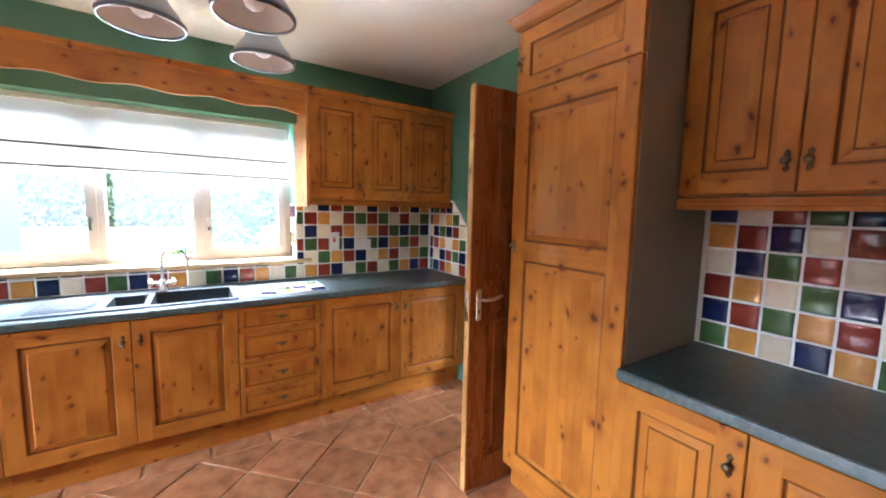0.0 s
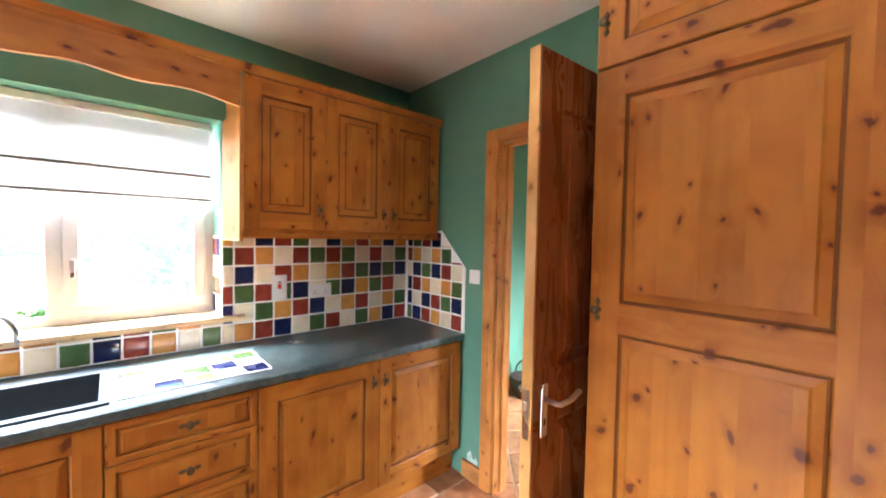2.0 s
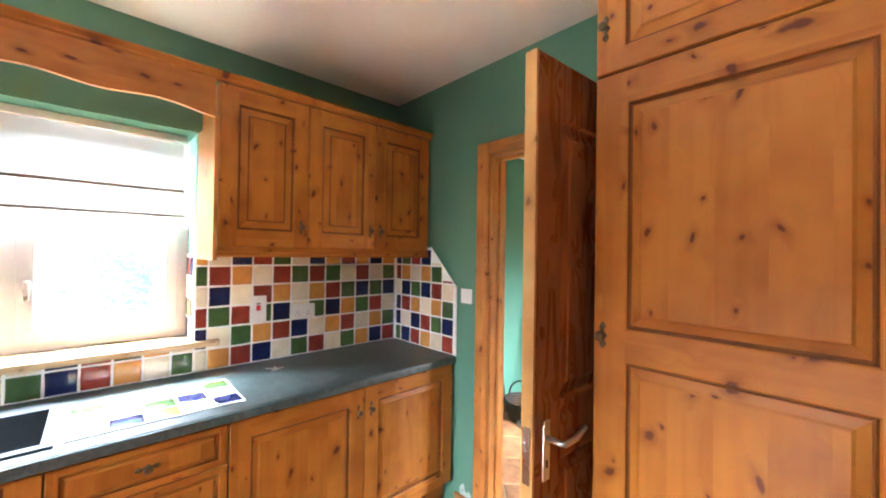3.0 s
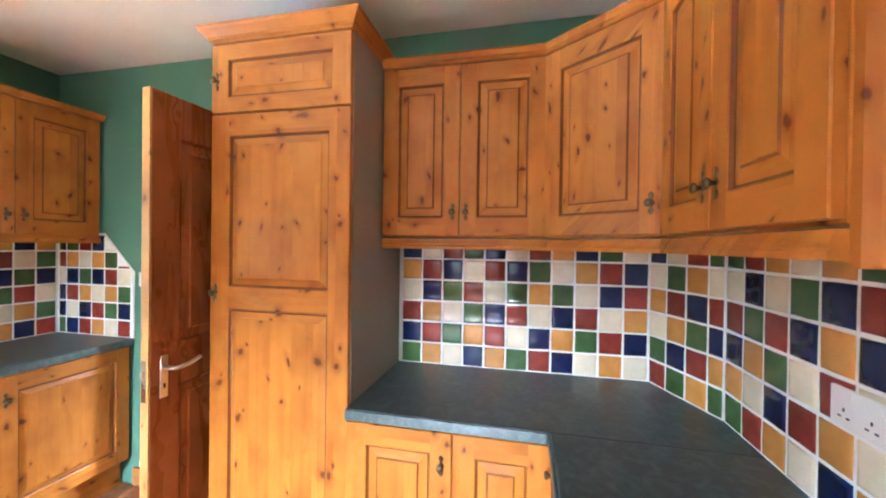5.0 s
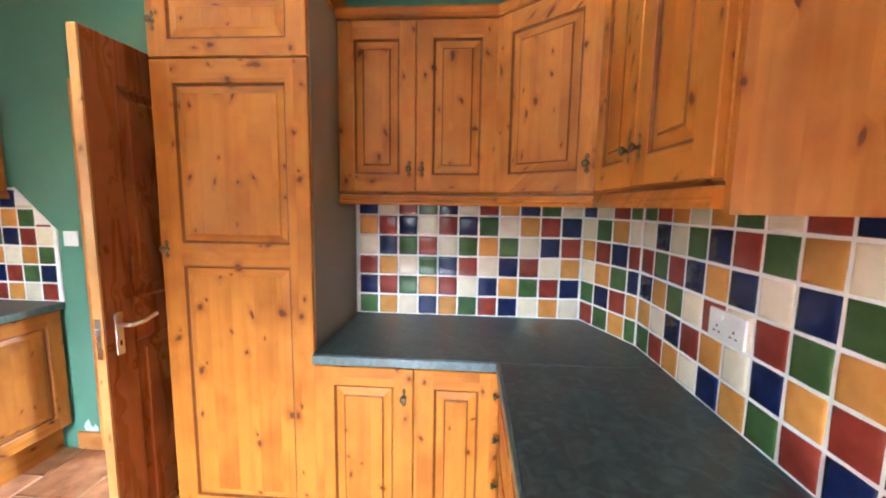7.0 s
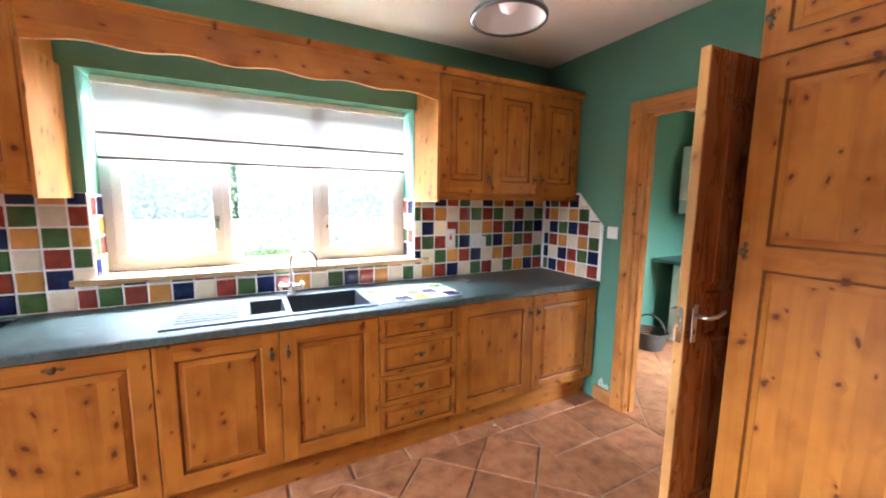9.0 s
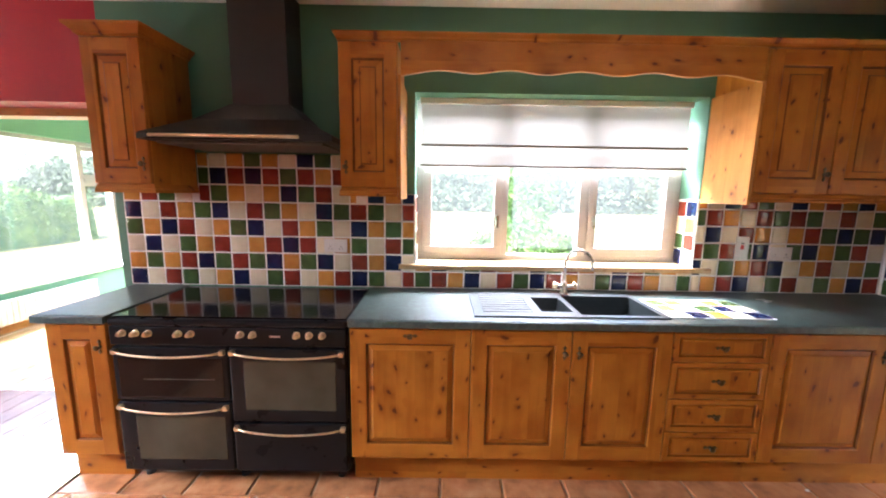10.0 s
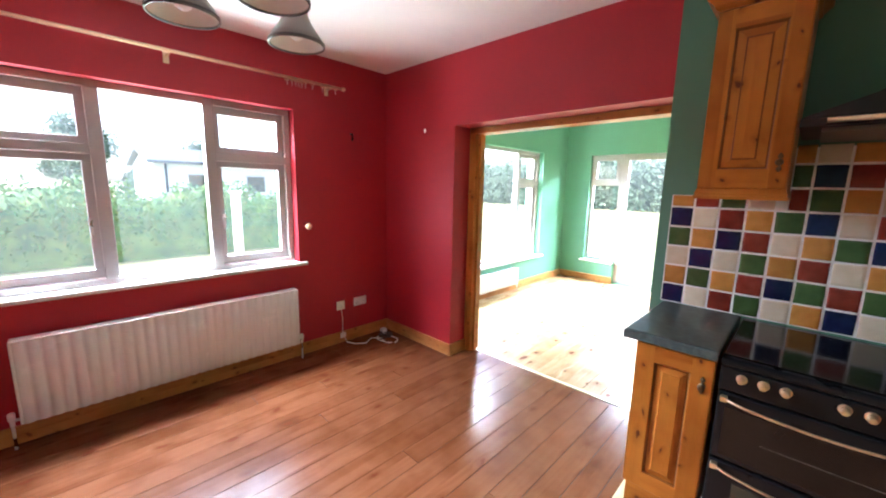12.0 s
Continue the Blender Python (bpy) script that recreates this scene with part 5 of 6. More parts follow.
wall_plate("socket", facing((XW, 2.81, 0.38), 0), 0.146, 0.086, "white double socket on the red wall", "socket", DOUBLE)
wall_plate("cable_box", facing((XW + 0.018, 2.6, 0.075), 0), 0.06, 0.05, "small white cable box on the skirting", "socket")

# cables in the dining corner
c = thing("cable", (XW + 0.3, 2.85, 0), "loose white and dark cables heaped in a corner", "cable")
pts = []
for i in range(40):
    a = i / 39 * 2 * math.pi * 0.95
    r = 0.1 + 0.012 * math.sin(2 * a)
    pts.append((XW + 0.27 + 1.15 * r * math.cos(a), 2.95 + 0.75 * r * math.sin(a), 0.008 + 0.008 * abs(math.sin(1.7 * a))))
part("loop", tube(pts, 0.0045, 6), WHITE, c, smooth=True)
pts = []
for i in range(90):
    a = i / 89 * 2 * math.pi * 5.2
    r = 0.05 + 0.02 * math.sin(2.3 * a)
    pts.append((XW + 0.2 + r * math.cos(a), 2.98 + r * math.sin(a), 0.012 + 0.03 * abs(math.sin(0.83 * a))))
part("coil", tube(pts, 0.005, 6), RUBBER, c, "dark coiled cable", smooth=True)
pts = [(XW + 0.03, 2.61, 0.05), (XW + 0.06, 2.62, 0.01), (XW + 0.14, 2.66, 0.006), (XW + 0.2, 2.74, 0.006), (XW + 0.13, 2.85, 0.006), (XW + 0.2, 2.93, 0.006), (XW + 0.28, 2.9, 0.008)]
part("lead", tube(pts, 0.004, 6), WHITE, c, smooth=True)
part("plug", boxes((XW + 0.11, XW + 0.16, 2.98, 3.03, 0.03, 0.07), (XW + 0.1, XW + 0.14, 2.99, 3.05, 0.0, 0.03), bevel=0.005), WHITE, c)
c = thing("cable", (XW + 0.01, 2.59, 0.2), "white cable running down from a socket", "cable")
part("lead", tube([(XW + 0.012, 2.59, 0.34), (XW + 0.02, 2.6, 0.25), (XW + 0.022, 2.595, 0.1)], 0.004, 6), WHITE, c, smooth=True)

# wall fittings in the dining room
k = thing("wall_hook", (XW, 2.74, 1.99), "small dark hook on the red wall", "hook")
part("hook", tube([(XW, 2.74, 2.0), (XW + 0.03, 2.74, 1.995), (XW + 0.035, 2.74, 1.96), (XW + 0.02, 2.74, 1.94)], 0.009), BLACK, k, smooth=True)
k = thing("wall_hook", (-4.97, YN, 2.03), "small white hook on the red wall", "hook")
part("hook", boxes((-4.98, -4.96, YN - 0.012, YN, 2.01, 2.045), bevel=0.003), WHITE, k)
k = thing("curtain_tieback", (XW, 2.27, 1.17), "round brass curtain hold-back", "hook")
part("stem", tube([(XW, 2.27, 1.17), (XW + 0.05, 2.27, 1.17)], 0.008), BRASS, k, smooth=True)
part("knob", lathe([(0.008, 0.045), (0.025, 0.052), (0.028, 0.06), (0.02, 0.07), (0.006, 0.073)], 18, Matrix.Translation((XW, 2.27, 1.17)) @ pose(0, 0, 0, 0, 90, 0)), BRASS, k, smooth=True)

# keys on the worktop
k = thing("keys", (1.0, 2.93, WT), "small bunch of keys on the worktop", "keys")
for i, a in enumerate((20, 75, 140)):
    bm = boxes((0.0, 0.05, -0.004, 0.004, 0.0, 0.003), (-0.02, 0.004, -0.011, 0.011, 0.0, 0.003), bevel=0.0008)
    bm.transform(Matrix.Translation((1.0, 2.93, WT + 0.001 + 0.003 * i)) @ pose(0, 0, 0, 0, 0, a))
    part("key", bm, STEEL, k)

# ---- utility room ----
u = thing("worktop", (3.85, 2.5, 0.87), "pale utility worktop over the washing machine", "worktop")
part("top", boxes((3.5, 4.148, 1.2, 3.15, 0.875, 0.905), bevel=0.004), SLATE_EDGE, u)
part("leg", boxes((3.54, 3.6, 1.22, 1.28, 0, 0.875)), WHITE, u)
w = thing("washing_machine", (3.85, 2.7, 0), "white front-loading washing machine under a worktop", "washing machine")
part("body", boxes((3.62, 4.14, 2.4, 2.99, 0.015, 0.85), bevel=0.01), ENAMEL, w)
part("control_panel", boxes((3.612, 3.622, 2.41, 2.98, 0.73, 0.84), bevel=0.004), WHITE, w)
ring = lathe([(0.13, 0.0), (0.17, 0.0), (0.17, 0.02), (0.15, 0.03), (0.13, 0.02)], 32, Matrix.Translation((3.622, 2.695, 0.47)) @ pose(0, 0, 0, 0, -90, 0), False)
d = part("door", ring, WHITE, w, smooth=True)
part("door_glass", lathe([(0.13, 0.018), (0.11, 0.0), (0.07, -0.02), (0.01, -0.03)][::-1], 28, Matrix.Translation((3.618, 2.695, 0.47)) @ pose(0, 0, 0, 0, -90, 0)), OVEN_GLASS, d, "dark round window", smooth=True)
part("dial", lathe([(0.025, 0), (0.025, 0.02), (0.01, 0.022)], 18, Matrix.Translation((3.612, 2.5, 0.785)) @ pose(0, 0, 0, 0, -90, 0)), STEEL, w)
part("drawer", boxes((3.606, 3.614, 2.82, 2.96, 0.75, 0.82), bevel=0.003), WHITE, w)
for y in (2.45, 2.94):
    part("foot", lathe([(0.02, 0), (0.02, 0.02)], 10, Matrix.Translation((3.68, y, 0))), RUBBER, w)
b = thing("boiler", (3.95, 2.8, 1.4), "white wall-hung gas boiler with a flue", "boiler")
part("case", boxes((3.76, 4.148, 2.55, 3.08, 1.53, 2.1), bevel=0.012), ENAMEL, b)
part("lower_panel", boxes((3.765, 4.148, 2.555, 3.075, 1.39, 1.527), bevel=0.008), plain("grey_plastic", (0.5, 0.5, 0.47), 0.4), b, "grey lower panel")
part("badge", boxes((3.757, 3.761, 2.79, 2.83, 1.6, 1.607)), STEEL, b)
pts = [(3.95, 2.83, 2.1)] + [(3.95 + 0.0 * i, 2.83, 2.1 + 0.03 * i) for i in range(1, 4)] + [(3.98, 2.83, 2.225), (4.05, 2.83, 2.24), (4.148, 2.83, 2.24)]
part("flue", tube(pts, 0.05, 16), WHITE, b, "white flue pipe", smooth=True)
for i, y in enumerate((2.65, 2.72, 2.8, 2.9, 2.98)):
    part("pipe", tube([(4.05, y, 1.4), (4.05, y, 1.15), (4.12, y, 1.1)], 0.009), plain("copper", (0.6, 0.3, 0.18), 0.35, 1.0) if i == 0 else bpy.data.materials["copper"], b, smooth=True)
k = thing("basket", (3.25, 2.95, 0), "round dark wicker basket on the utility floor", "basket")
bm = bmesh.new()
for lvl in range(9):
    r = 0.12 + 0.006 * lvl
    pts = [(3.25 + (r + 0.004 * (j % 2)) * math.cos(j / 24 * 2 * math.pi), 2.95 + (r + 0.004 * (j % 2)) * math.sin(j / 24 * 2 * math.pi), 0.012 + lvl * 0.021) for j in range(25)]
    t_ = tube(pts, 0.011, 6)
    me_ = bpy.data.meshes.new("t")
    t_.to_mesh(me_)
    t_.free()
    bm.from_mesh(me_)
    bpy.data.meshes.remove(me_)
part("weave", bm, plain("wicker", (0.035, 0.024, 0.014), 0.7, vary=0.4, size=40), k, smooth=True)
part("bottom", lathe([(0.11, 0.001), (0.11, 0.01)], 20, Matrix.Translation((3.25, 2.95, 0))), bpy.data.materials["wicker"], k)
part("handle", tube([(3.25, 2.95 + 0.16 * math.cos(a), 0.19 + 0.16 * math.sin(a)) for a in (math.pi * i / 12 for i in range(13))], 0.009, 8), bpy.data.materials["wicker"], k, smooth=True)
k = thing("crumb", (1.0, 2.53, 0), "tiny white paper scrap on the terracotta floor", "scrap")
part("flake", boxes((0.992, 1.012, 2.524, 2.538, 0.0005, 0.005), bevel=0.0015), WHITE, k)

# ---- outdoors ----
bm = bmesh.new()
vs = [bm.verts.new(v) for v in ((-900, -900, -0.25), (900, -900, -0.25), (900, 900, -0.25), (-900, 900, -0.25))]
bm.faces.new(vs)
setting("ground", bm, GRASS, "rough summer grass round the house", "ground")


def leaves(name, centre_fn, count, size, mat, label, category, seed, kind="stuff", parent=None):
    """Many small leaves about places that centre_fn gives."""
    rng = np.random.default_rng(seed)
    c = centre_fn(rng, count)
    u = rng.normal(size=(count, 3))
    u /= np.linalg.norm(u, axis=1, keepdims=True)
    v = np.cross(u, rng.normal(size=(count, 3)))
    v /= np.linalg.norm(v, axis=1, keepdims=True)
    s = size * rng.uniform(0.6, 1.3, (count, 1))
    p = np.stack([c - u * s, c + v * s * 0.5, c + u * s, c - v * s * 0.5], 1).reshape(-1, 3)
    me = bpy.data.meshes.new(name)
    me.from_pydata(p.tolist(), [], np.arange(count * 4).reshape(-1, 4).tolist())
    me.materials.append(mat)
    ob = new(name, me)
    if parent:
        return under(ob, parent)
    return tagged(ob, label, category, "", kind)


def hedge(x0, x1, y0, y1, h):
    def places(rng, n):
        p = np.stack([rng.uniform(x0, x1, n), rng.uniform(y0, y1, n), rng.uniform(-0.25, 1, n)], 1)
        top = h * (0.88 + 0.12 * np.sin(p[:, 0] * 1.9 + p[:, 1] * 2.3) + 0.06 * np.sin(p[:, 1] * 7.1))
        p[:, 2] = -0.25 + rng.uniform(0, 1, n) ** 0.75 * (top + 0.25)
        return p
    return places


leaves("hedge", hedge(-14.5, -13.0, -14, 14, 1.55), 60000, 0.055, LEAF, "dense green garden hedge", "hedge", 3)
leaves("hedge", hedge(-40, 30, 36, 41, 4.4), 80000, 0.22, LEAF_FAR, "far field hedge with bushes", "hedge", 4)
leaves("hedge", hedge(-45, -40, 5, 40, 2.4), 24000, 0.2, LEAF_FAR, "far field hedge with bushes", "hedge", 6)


def hedge_core(x0, x1, y0, y1, h):
    bm = bmesh.new()
    n = 60
    rows = []
    for i in range(n + 1):
        y = y0 + (y1 - y0) * i / n
        t = h * (0.8 + 0.1 * math.sin(y * 2.3) + 0.04 * math.sin(y * 7.1))
        rows.append([bm.verts.new(v) for v in ((x1, y, -0.25), (x1 - 0.1, y, t * 0.6), (x1 - 0.35, y, t), (x0 + 0.35, y, t), (x0, y, -0.25))])
    for a, b in zip(rows, rows[1:]):
        for i in range(4):
            bm.faces.new((a[i], b[i], b[i + 1], a[i + 1]))
    return tagged(new("hedge_core", finish("hedge_core", bm, LEAF, True)), "dense inner growth of the garden hedge", "hedge", "", "stuff")


hedge_core(-14.4, -13.1, -14, 14, 1.5)


def tree(at, height, spread, seed, mat=LEAF_FAR, leaf=0.12, count=5000, low=0.3):
    rng = random.Random(seed)
    t = thing("tree", (*at, -0.25), "leafy garden tree in full summer leaf" if height > 3 else "leafy green garden shrub", "tree" if height > 3 else "shrub")
    x, y = at
    part("trunk", tube([(x, y, -0.25), (x + 0.03, y, height * 0.3), (x - 0.05, y + 0.04, height * 0.75)], height * 0.02 + 0.02, 8), BARK, t, smooth=True)
    clumps = []
    for i in range(14):
        a, r = rng.uniform(0, 6.28), spread * rng.uniform(0.15, 0.8)
        z = height * rng.uniform(low, 0.92)
        clumps.append((x + r * math.cos(a), y + r * math.sin(a), z, spread * rng.uniform(0.25, 0.45)))
        part("limb", tube([(x, y, max(0, z * 0.55)), ((x + clumps[-1][0]) / 2, (y + clumps[-1][1]) / 2, z * 0.85), clumps[-1][:3]], height * 0.006 + 0.006, 6), BARK, t)
    cl = np.array(clumps)

    def places(g, n):
        k = g.integers(0, len(cl), n)
        d = g.normal(size=(n, 3))
        d /= np.linalg.norm(d, axis=1, keepdims=True)
        return cl[k, :3] + d * cl[k, 3:4] * g.uniform(0.35, 1.05, (n, 1))
    leaves("crown", places, count, leaf, mat, "", "", seed, parent=t)
    return t


tree((0.3, 6.75), 1.7, 1.0, 21, LEAF, 0.036, 24000, 0.05)
for i, (x, y, h, s) in enumerate(((-9, 38, 6.5, 3.2), (-2, 41, 5.5, 3.0), (5, 39, 7.5, 3.6), (12, 42, 6.0, 3.4), (-17, 40, 5.0, 3.0), (-24, 42, 7.0, 3.5), (-44, 2.5, 6.5, 3.0), (-43, 12, 5.0, 2.6), (20, 40, 6.5, 3.4))):
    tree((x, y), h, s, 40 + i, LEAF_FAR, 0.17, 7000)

# neighbouring house beyond the hedge, posts and a pole
hs = thing("house", (-30, 6.0, -0.25), "white rendered bungalow with a grey slate roof beyond the hedge", "house")
part("wall", boxes((-34, -27, 4.5, 16, -0.25, 2.5)), RENDERED, hs)
bm = bmesh.new()
pr = [(-34.4, 2.45), (-30.5, 3.3), (-26.6, 2.45), (-26.6, 2.6), (-30.5, 3.5), (-34.4, 2.6)]
a, b = [bm.verts.new((x, 4.2, z)) for x, z in pr], [bm.verts.new((x, 16.3, z)) for x, z in pr]
for i in range(6):
    bm.faces.new((a[i], a[(i + 1) % 6], b[(i + 1) % 6], b[i]))
bm.faces.new(list(reversed(a))), bm.faces.new(b)
bmesh.ops.recalc_face_normals(bm, faces=bm.faces)
part("roof", bm, ROOF, hs)
bm = bmesh.new()
tri = [(-34, 2.5), (-27, 2.5), (-30.5, 3.25)]
a, b = [bm.verts.new((x, 4.5, z)) for x, z in tri], [bm.verts.new((x, 4.8, z)) for x, z in tri]
for i in range(3):
    bm.faces.new((a[i], a[(i + 1) % 3], b[(i + 1) % 3], b[i]))
bm.faces.new(list(reversed(a))), bm.faces.new(b)
bmesh.ops.recalc_face_normals(bm, faces=bm.faces)
part("gable", bm, RENDERED, hs)
for y in (6.5, 9.5, 13.0):
    wn = part("window", boxes((-27.02, -26.94, y - 0.6, y + 0.6, 0.9, 2.0), bevel=0.01), UPVC, hs)
    part("pane", boxes((-26.945, -26.93, y - 0.5, y + 0.5, 1.0, 1.9)), OVEN_GLASS, wn)
part("down_pipe", tube([(-26.9, 5.0, 2.45), (-26.9, 5.0, -0.2)], 0.06, 8), BLACK, hs)
g = thing("gate_post", (-11.5, 3.55, -0.25), "pale square concrete post in the garden", "post")
part("shaft", boxes((-11.58, -11.42, 3.47, 3.63, -0.25, 1.3), bevel=0.01), CONCRETE, g)
part("cap", boxes((-11.61, -11.39, 3.44, 3.66, 1.3, 1.36), bevel=0.015), CONCRETE, g)

# ---- floor boards ----
def boards(parent, x0, x1, y0, y1, mat, seed, wide=0.135):
    rng = random.Random(seed)
    x = x0
    while x < x1 - 0.01:
        w = min(wide, x1 - x)
        y = y0
        nxt = y0 + rng.uniform(0.8, 3.2)
        while y < y1 - 0.01:
            e = min(nxt, y1)
            bm = bmesh.new()
            z = rng.uniform(-0.0004, 0.0004)
            box(bm, x + 0.0012, x + w - 0.0012, y + 0.0012, e - 0.0012, -0.02, z, bevel=0.0015)
            part("board", bm, mat, parent)
            y, nxt = e, e + rng.uniform(2.2, 3.6)
        x += w


boards(floor_dining, XW, -2.931, YS, YN + 0.28, WOOD_FLOOR, 5)
boards(floor_sun_room, SW, -2.2, YN + 0.312, 7.05, WOOD_FLOOR_PALE, 6)


# ---- terracotta floor tiles ----
def clip(poly, x0, x1, y0, y1):
    for axis, limit, keep in ((0, x0, 1), (0, x1, -1), (1, y0, 1), (1, y1, -1)):
        out = []
        for i, p in enumerate(poly):
            q = poly[(i + 1) % len(poly)]
            a, b = (p[axis] - limit) * keep, (q[axis] - limit) * keep
            if a >= 0:
                out.append(p)
            if a * b < 0:
                s = a / (a - b)
                out.append((p[0] + s * (q[0] - p[0]), p[1] + s * (q[1] - p[1])))
        poly = out
        if len(poly) < 3:
            return []
    return poly


def floor_tile(parent, poly, rng):
    c = Vector((sum(p[0] for p in poly) / len(poly), sum(p[1] for p in poly) / len(poly), 0))
    area = 0.5 * abs(sum(p[0] * poly[(i + 1) % len(poly)][1] - poly[(i + 1) % len(poly)][0] * p[1] for i, p in enumerate(poly)))
    if area < 0.0015:
        return
    bm = bmesh.new()
    rings = []
    for shrink, z in ((0.0055, -0.012), (0.0055, -0.003), (0.0115, 0.0)):
        ring = []
        for i, p in enumerate(poly):
            v = Vector((*p, 0)) - c
            k = max(0.1, 1 - shrink * 1.3 / max(v.length, 0.02))
            ring.append(bm.verts.new(c + v * k + Vector((0, 0, z + rng.uniform(-0.0006, 0.0006)))))
        rings.append(ring)
    for a, b in zip(rings, rings[1:]):
        for i in range(len(a)):
            bm.faces.new((a[i], a[(i + 1) % len(a)], b[(i + 1) % len(a)], b[i]))
    bm.faces.new(rings[-1])
    bmesh.ops.recalc_face_normals(bm, faces=bm.faces)
    part("tile", bm, TERRACOTTA, parent)


def diagonal_tiles(parent, x0, x1, y0, y1, pitch, ox, oy, seed):
    rng = random.Random(seed)
    d = pitch / math.sqrt(2)
    n = int(8 / pitch)
    for i in range(-n, n):
        for j in range(-n, n):
            cx, cy = ox + (i - j) * d, oy + (i + j) * d
            poly = clip([(cx + d, cy), (cx, cy + d), (cx - d, cy), (cx, cy - d)], x0, x1, y0, y1)
            if poly:
                floor_tile(parent, poly, rng)


# diagonal field, with a straight border along the units and straight tiles towards the utility door
BORDER_Y, STRAIGHT_X, STEP = 2.46, 1.15, 0.327
diagonal_tiles(floor_kitchen, -2.888, STRAIGHT_X, YS, BORDER_Y, STEP, 0.437, BORDER_Y - STEP / math.sqrt(2), 8)
rng = random.Random(9)
for i in range(-7, 8):
    a, e = max(-2.888, -0.613 + i * STEP), min(-0.613 + (i + 1) * STEP, XE)
    if e - a > 0.02:
        floor_tile(floor_kitchen, [(a, BORDER_Y), (e, BORDER_Y), (e, 2.62), (a, 2.62)], rng)
y = BORDER_Y
while y > YS:
    f = max(y - 0.337, YS)
    for a, e in ((STRAIGHT_X, 1.535), (1.535, XE)):
        floor_tile(floor_kitchen, [(a, f), (e, f), (e, y), (a, y)], rng)
    y = f
diagonal_tiles(floor_utility, XE + 0.001, 4.15, 0.4, YN + 0.02, STEP, 2.1, 2.0, 10)


# ---- glazed wall tiles ----
def glazed_tile(seed):
    rng = random.Random(seed)
    bm = bmesh.new()
    s = 0.0508
    rings = []
    for inset, z in ((0.0, 0.0), (0.0, 0.0045), (0.003, 0.0075), (0.012, 0.0085)):
        r = s - inset
        ring = []
        for sx, sy in ((-1, -1), (0, -1), (1, -1), (1, 0), (1, 1), (0, 1), (-1, 1), (-1, 0)):
            ring.append(bm.verts.new((sx * r + rng.uniform(-0.0012, 0.0012), sy * r + rng.uniform(-0.0012, 0.0012), z + rng.uniform(-0.0004, 0.0004))))
        rings.append(ring)
    for a, b in zip(rings, rings[1:]):
        for i in range(8):
            bm.faces.new((a[i], a[(i + 1) % 8], b[(i + 1) % 8], b[i]))
    c = bm.verts.new((rng.uniform(-0.01, 0.01), rng.uniform(-0.01, 0.01), 0.0085))
    for i in range(8):
        bm.faces.new((rings[-1][i], rings[-1][(i + 1) % 8], c))
    for f in bm.faces:
        f.smooth = True
    return bm


TILE_MESH = {k: [finish("tile", glazed_tile(10 * j + i), m) for i in range(3)] for j, (k, m) in enumerate(TILE.items())}
PITCH, ROW = 0.1065, 0.1075
rng = random.Random(12)


def lay(parent, m, spans, rows, skip=None, cut=None):
    """Tiles on a wall. m: pose from facing() at the lower start; spans: (from, to) of the columns; rows: (low, high, colours)."""
    for lo_, hi_, colours in rows:
        for (a, b), col in zip(spans, colours):
            if col == " " or (skip and skip(a, b, lo_, hi_)):
                continue
            top = hi_
            if cut:
                top = min(hi_, cut((a + b) / 2))
                if top - lo_ < 0.02:
                    continue
            mm = m @ Matrix.Translation(((a + b) / 2, (lo_ + top) / 2, 0.0)) @ Matrix.Diagonal(((b - a - 0.0085) / 0.1016, (top - lo_ - 0.0085) / 0.1016, 1, 1))
            piece("tile", rng.choice(TILE_MESH[col]), parent, mm)


def columns(a, b, pitch=PITCH, first=None):
    out, x = [], a
    if first:
        out.append((a, a + first))
        x = a + first
    while x < b - 0.012:
        out.append((x, min(x + pitch, b)))
        x += pitch
    return out


def levels(texts, base=0.0, top=None):
    """Rows from the bottom up."""
    out = []
    for i, t in enumerate(texts):
        hi_ = base + (i + 1) * ROW
        out.append((base + i * ROW, min(hi_, top) if top else hi_, t))
    return out


def backing(parent, m, w, h, name="grout"):
    bm = boxes((0, w, 0, h, 0.0005, 0.0052))
    bm.transform(m)
    return part(name, bm, GROUT, parent)


SPLASH = LIGHT0 - WT
# north wall, beside and behind the cooker
N_PITCH = 0.1093
mN = facing((-2.955, YN - 0.0005, WT + 0.002), N_WAY)
backing(wall_north, mN, 2.955 - 1.125, SPLASH + 0.01)
m2 = facing((-2.48, YN - 0.0005, WT + 0.002 + SPLASH + 0.01), N_WAY)
backing(wall_north, m2, 0.99, 0.225)
cooker_cols = columns(0, 2.955 - 1.125, N_PITCH)
HOOD0, HOOD1 = 0.475, 1.465  # the taller stretch under the hood
lay(wall_north, mN, cooker_cols, levels(["NCRGCYNCGRCYRNGCR", "YGYRNGRGNYGNCRYNC", "CNCGYRCYRNRCYGCRG", "GYNRCYGNCRYGCNYGY", "NCRYGNCRGYCNGRGCR"], 0))
lay(wall_north, mN, cooker_cols, [(5 * ROW, SPLASH + 0.012, "YRGCRGYCYNGRCYNYN")], skip=lambda a, b, lo_, hi_: b > HOOD0 + 0.03 and a < HOOD1 - 0.03)
up = [(max(a, HOOD0), min(b, HOOD1)) for a, b in cooker_cols[4:14]]
lay(wall_north, mN, up, levels(["RGYCYNGRCY", "GNRNRGRYRC", "YCYGYCNGCR"], 5 * ROW, 0.84))
# under the window board
mW = facing((-1.125, YN - 0.0005, WT + 0.002), N_WAY)
backing(wall_north, mW, 0.672 + 1.125, 0.127)
lay(wall_north, mW, columns(0, 1.797), [(0, ROW, "GRYNCRGNRYCGNRYCGN"), (ROW, 0.126, "YNCGRYCNGRYCNRGYCN")])
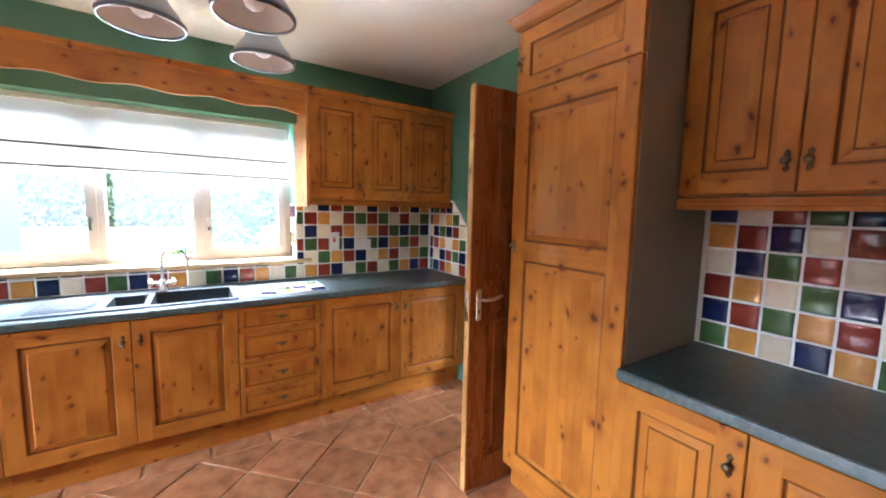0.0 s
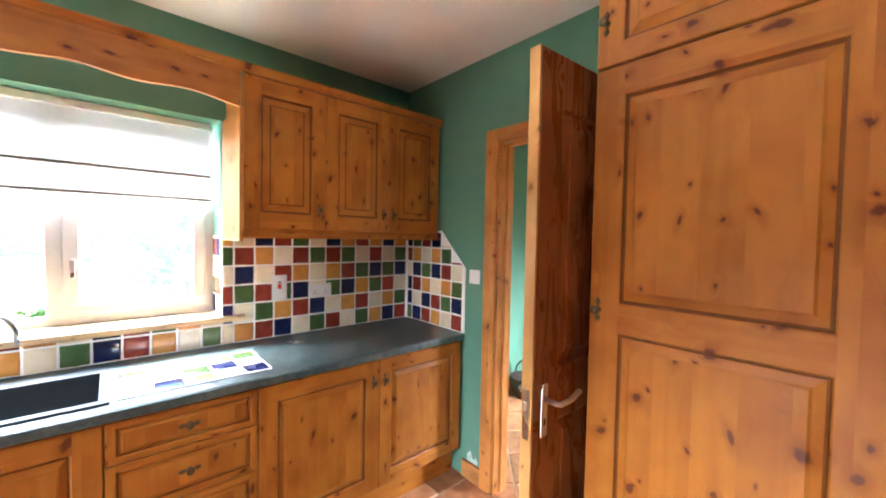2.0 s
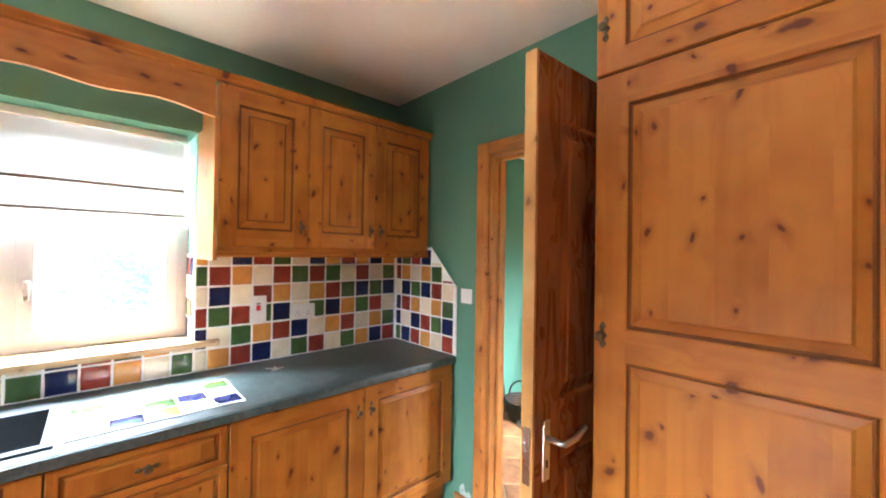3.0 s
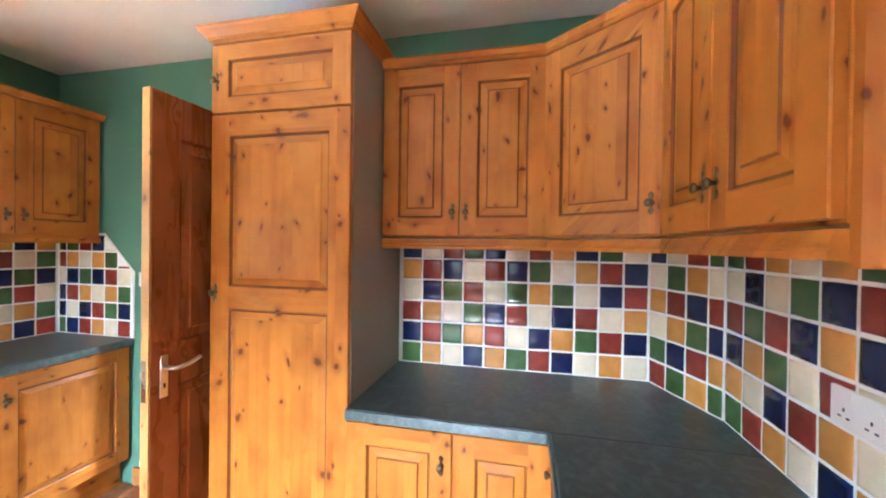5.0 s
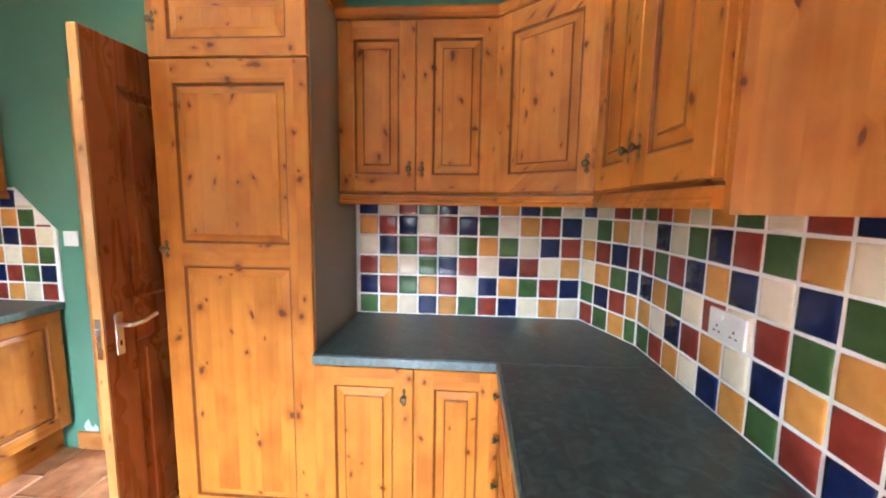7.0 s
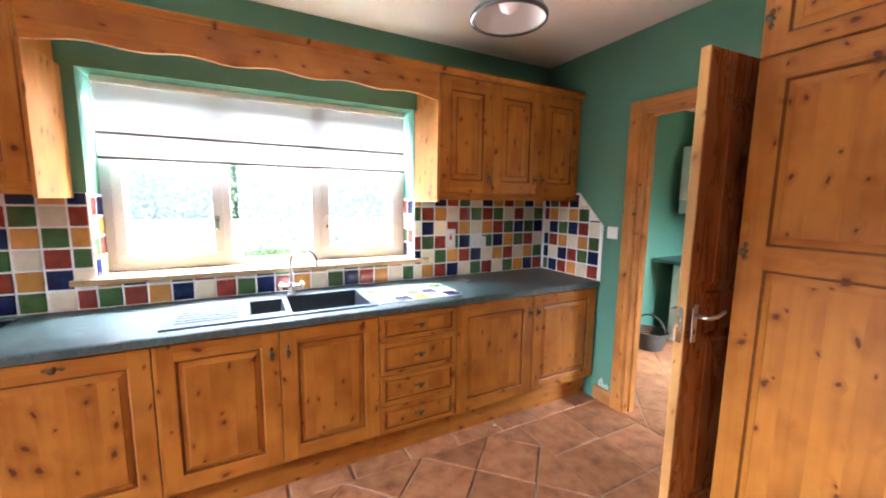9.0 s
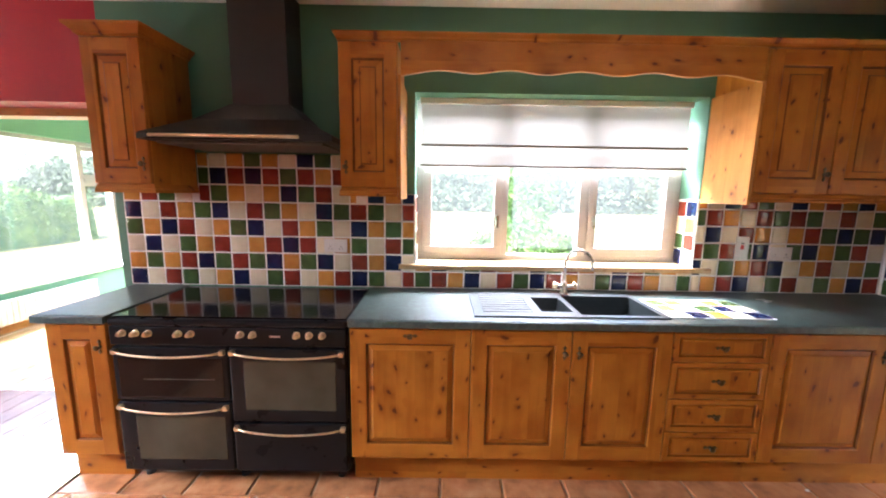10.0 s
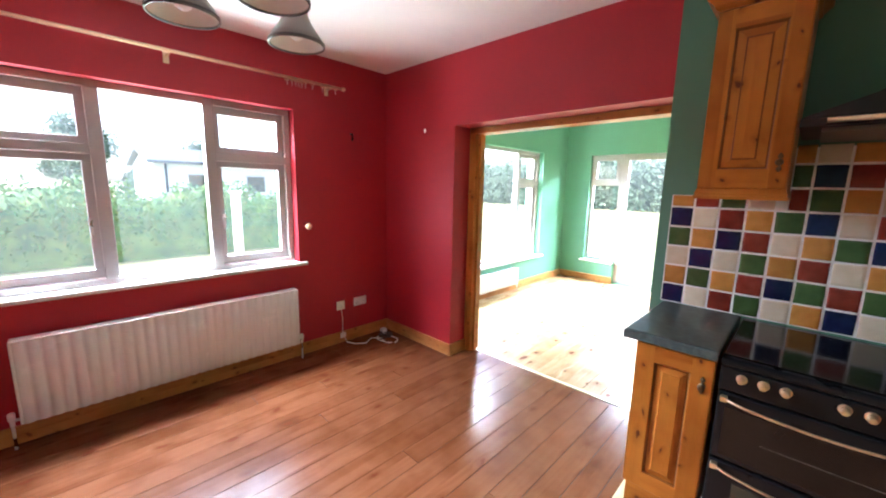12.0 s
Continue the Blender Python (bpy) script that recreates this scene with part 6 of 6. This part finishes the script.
# beside the window, to the corner
mR = facing((0.672, YN - 0.0005, WT + 0.002), N_WAY)
backing(wall_north, mR, XE - 0.672, SPLASH + 0.01)
lay(wall_north, mR, columns(0, 1.235, first=0.058), levels(["CYRNCGRCGYNR", "NCGYRNCYRCYG", "RGRGNCGNYGRC", "CNCRYCYRGNGN", "GRYCRGRGCRCG", "YCNRGCNYRYNY"], 0, SPLASH + 0.012))
# window reveals
for x, way in ((0.672, 180), (-1.125, 0)):
    mv = facing((x, YN + 0.195 if way == 180 else YN, 1.072), way)
    backing(wall_north, mv, 0.195, 0.44)
    lay(wall_north, mv, [(0.0, 0.09), (0.09, 0.195)], levels(["NC", "GR", "CY", "RN"], 0))
# east wall by the utility door, cut off on a slant
LEN = YN - 2.515
mE = facing((XE - 0.0005, YN - 0.009, WT + 0.002), E_WAY)
bm = bmesh.new()
loop = [(0, 0), (LEN - 0.009, 0), (LEN - 0.009, 0.415), (0.386, 0.655), (0, 0.655)]
a, b = [bm.verts.new((x, y, 0.0005)) for x, y in loop], [bm.verts.new((x, y, 0.0052)) for x, y in loop]
for i in range(5):
    bm.faces.new((a[i], a[(i + 1) % 5], b[(i + 1) % 5], b[i]))
bm.faces.new(b)
bm.transform(mE)
part("grout", bm, GROUT, wall_east)
part("tile_trim", tube([mE @ Vector((LEN - 0.009, 0, 0.004)), mE @ Vector((LEN - 0.009, 0.415, 0.004)), mE @ Vector((0.386, 0.655, 0.004))], 0.006, 6), WHITE, wall_east)
lay(wall_east, mE, columns(0.012, LEN - 0.012, first=0.062), levels(["GNRYCR", "NCNRGN", "NRYCYG", "CNGNRC", "RYCYGR", "NGRNC "], 0), cut=lambda x: 0.652 if x < 0.386 else 0.652 - (x - 0.386) * 1.02 - 0.03)
# east wall behind the corner worktop
mE2 = facing((XE - 0.0005, 0.768, WT + 0.002), E_WAY)
backing(wall_east, mE2, 1.198, SPLASH + 0.01)
lay(wall_east, mE2, columns(0.016, 1.19, 0.1068), levels(["GYCNYGRNCYC", "NRGYRCNYGRN", "RYCGNRCNRCY", "CNGRCGYGCNR", "YRNCRNGCYRN", "NCRGNCRYNGC"], 0, SPLASH + 0.012))
# boxed-in corner
CW = math.hypot(XE - 1.55, -0.43 - (YS + 0.004))
mC = facing((XE - 0.001, -0.4305, WT + 0.002), math.degrees(math.atan2(XE - 1.55, -(-0.43 - YS - 0.004))))
backing(wall_corner, mC, CW, SPLASH + 0.01)
lay(wall_corner, mC, [(0.004, 0.108), (0.108, 0.2145), (0.2145, 0.321), (0.321, CW)], levels(["RGYG", "GNRY", "CYGN", "YRNR", "CGYC", "NCRG"], 0, SPLASH + 0.012))
# south wall
mS = facing((1.546, YS + 0.0005, WT + 0.002), S_WAY)
backing(wall_south, mS, 1.546 - 0.56, SPLASH + 0.03)
lay(wall_south, mS, columns(0.004, 1.546 - 0.562), levels(["GRYCNYGRNR", "YCNRYCNYRG", "NYGCRCRGYN", "RGRNYNCNGC", "CNCGNRGYCR", "GRYCYGCRNC"], 0, SPLASH + 0.03))
part("tile_trim", boxes((0.546, 0.562, YS, YS + 0.013, WT + 0.002, WT + SPLASH + 0.032), bevel=0.003), WHITE, wall_south)
# tiles let into the worktop beside the sink
inset = thing("tiled_board", (0.5, 2.77, WT), "patch of coloured tiles let into the worktop", "tiles")
mT = Matrix.Translation((0.235, 2.6, WT))
bm = boxes((0, 0.533, 0, 0.33, 0.0005, 0.0052))
bm.transform(mT)
part("grout", bm, GROUT, inset)
lay(inset, mT, columns(0, 0.533), levels(["CNYCN", "YCGNC", "GYCYG"], 0))
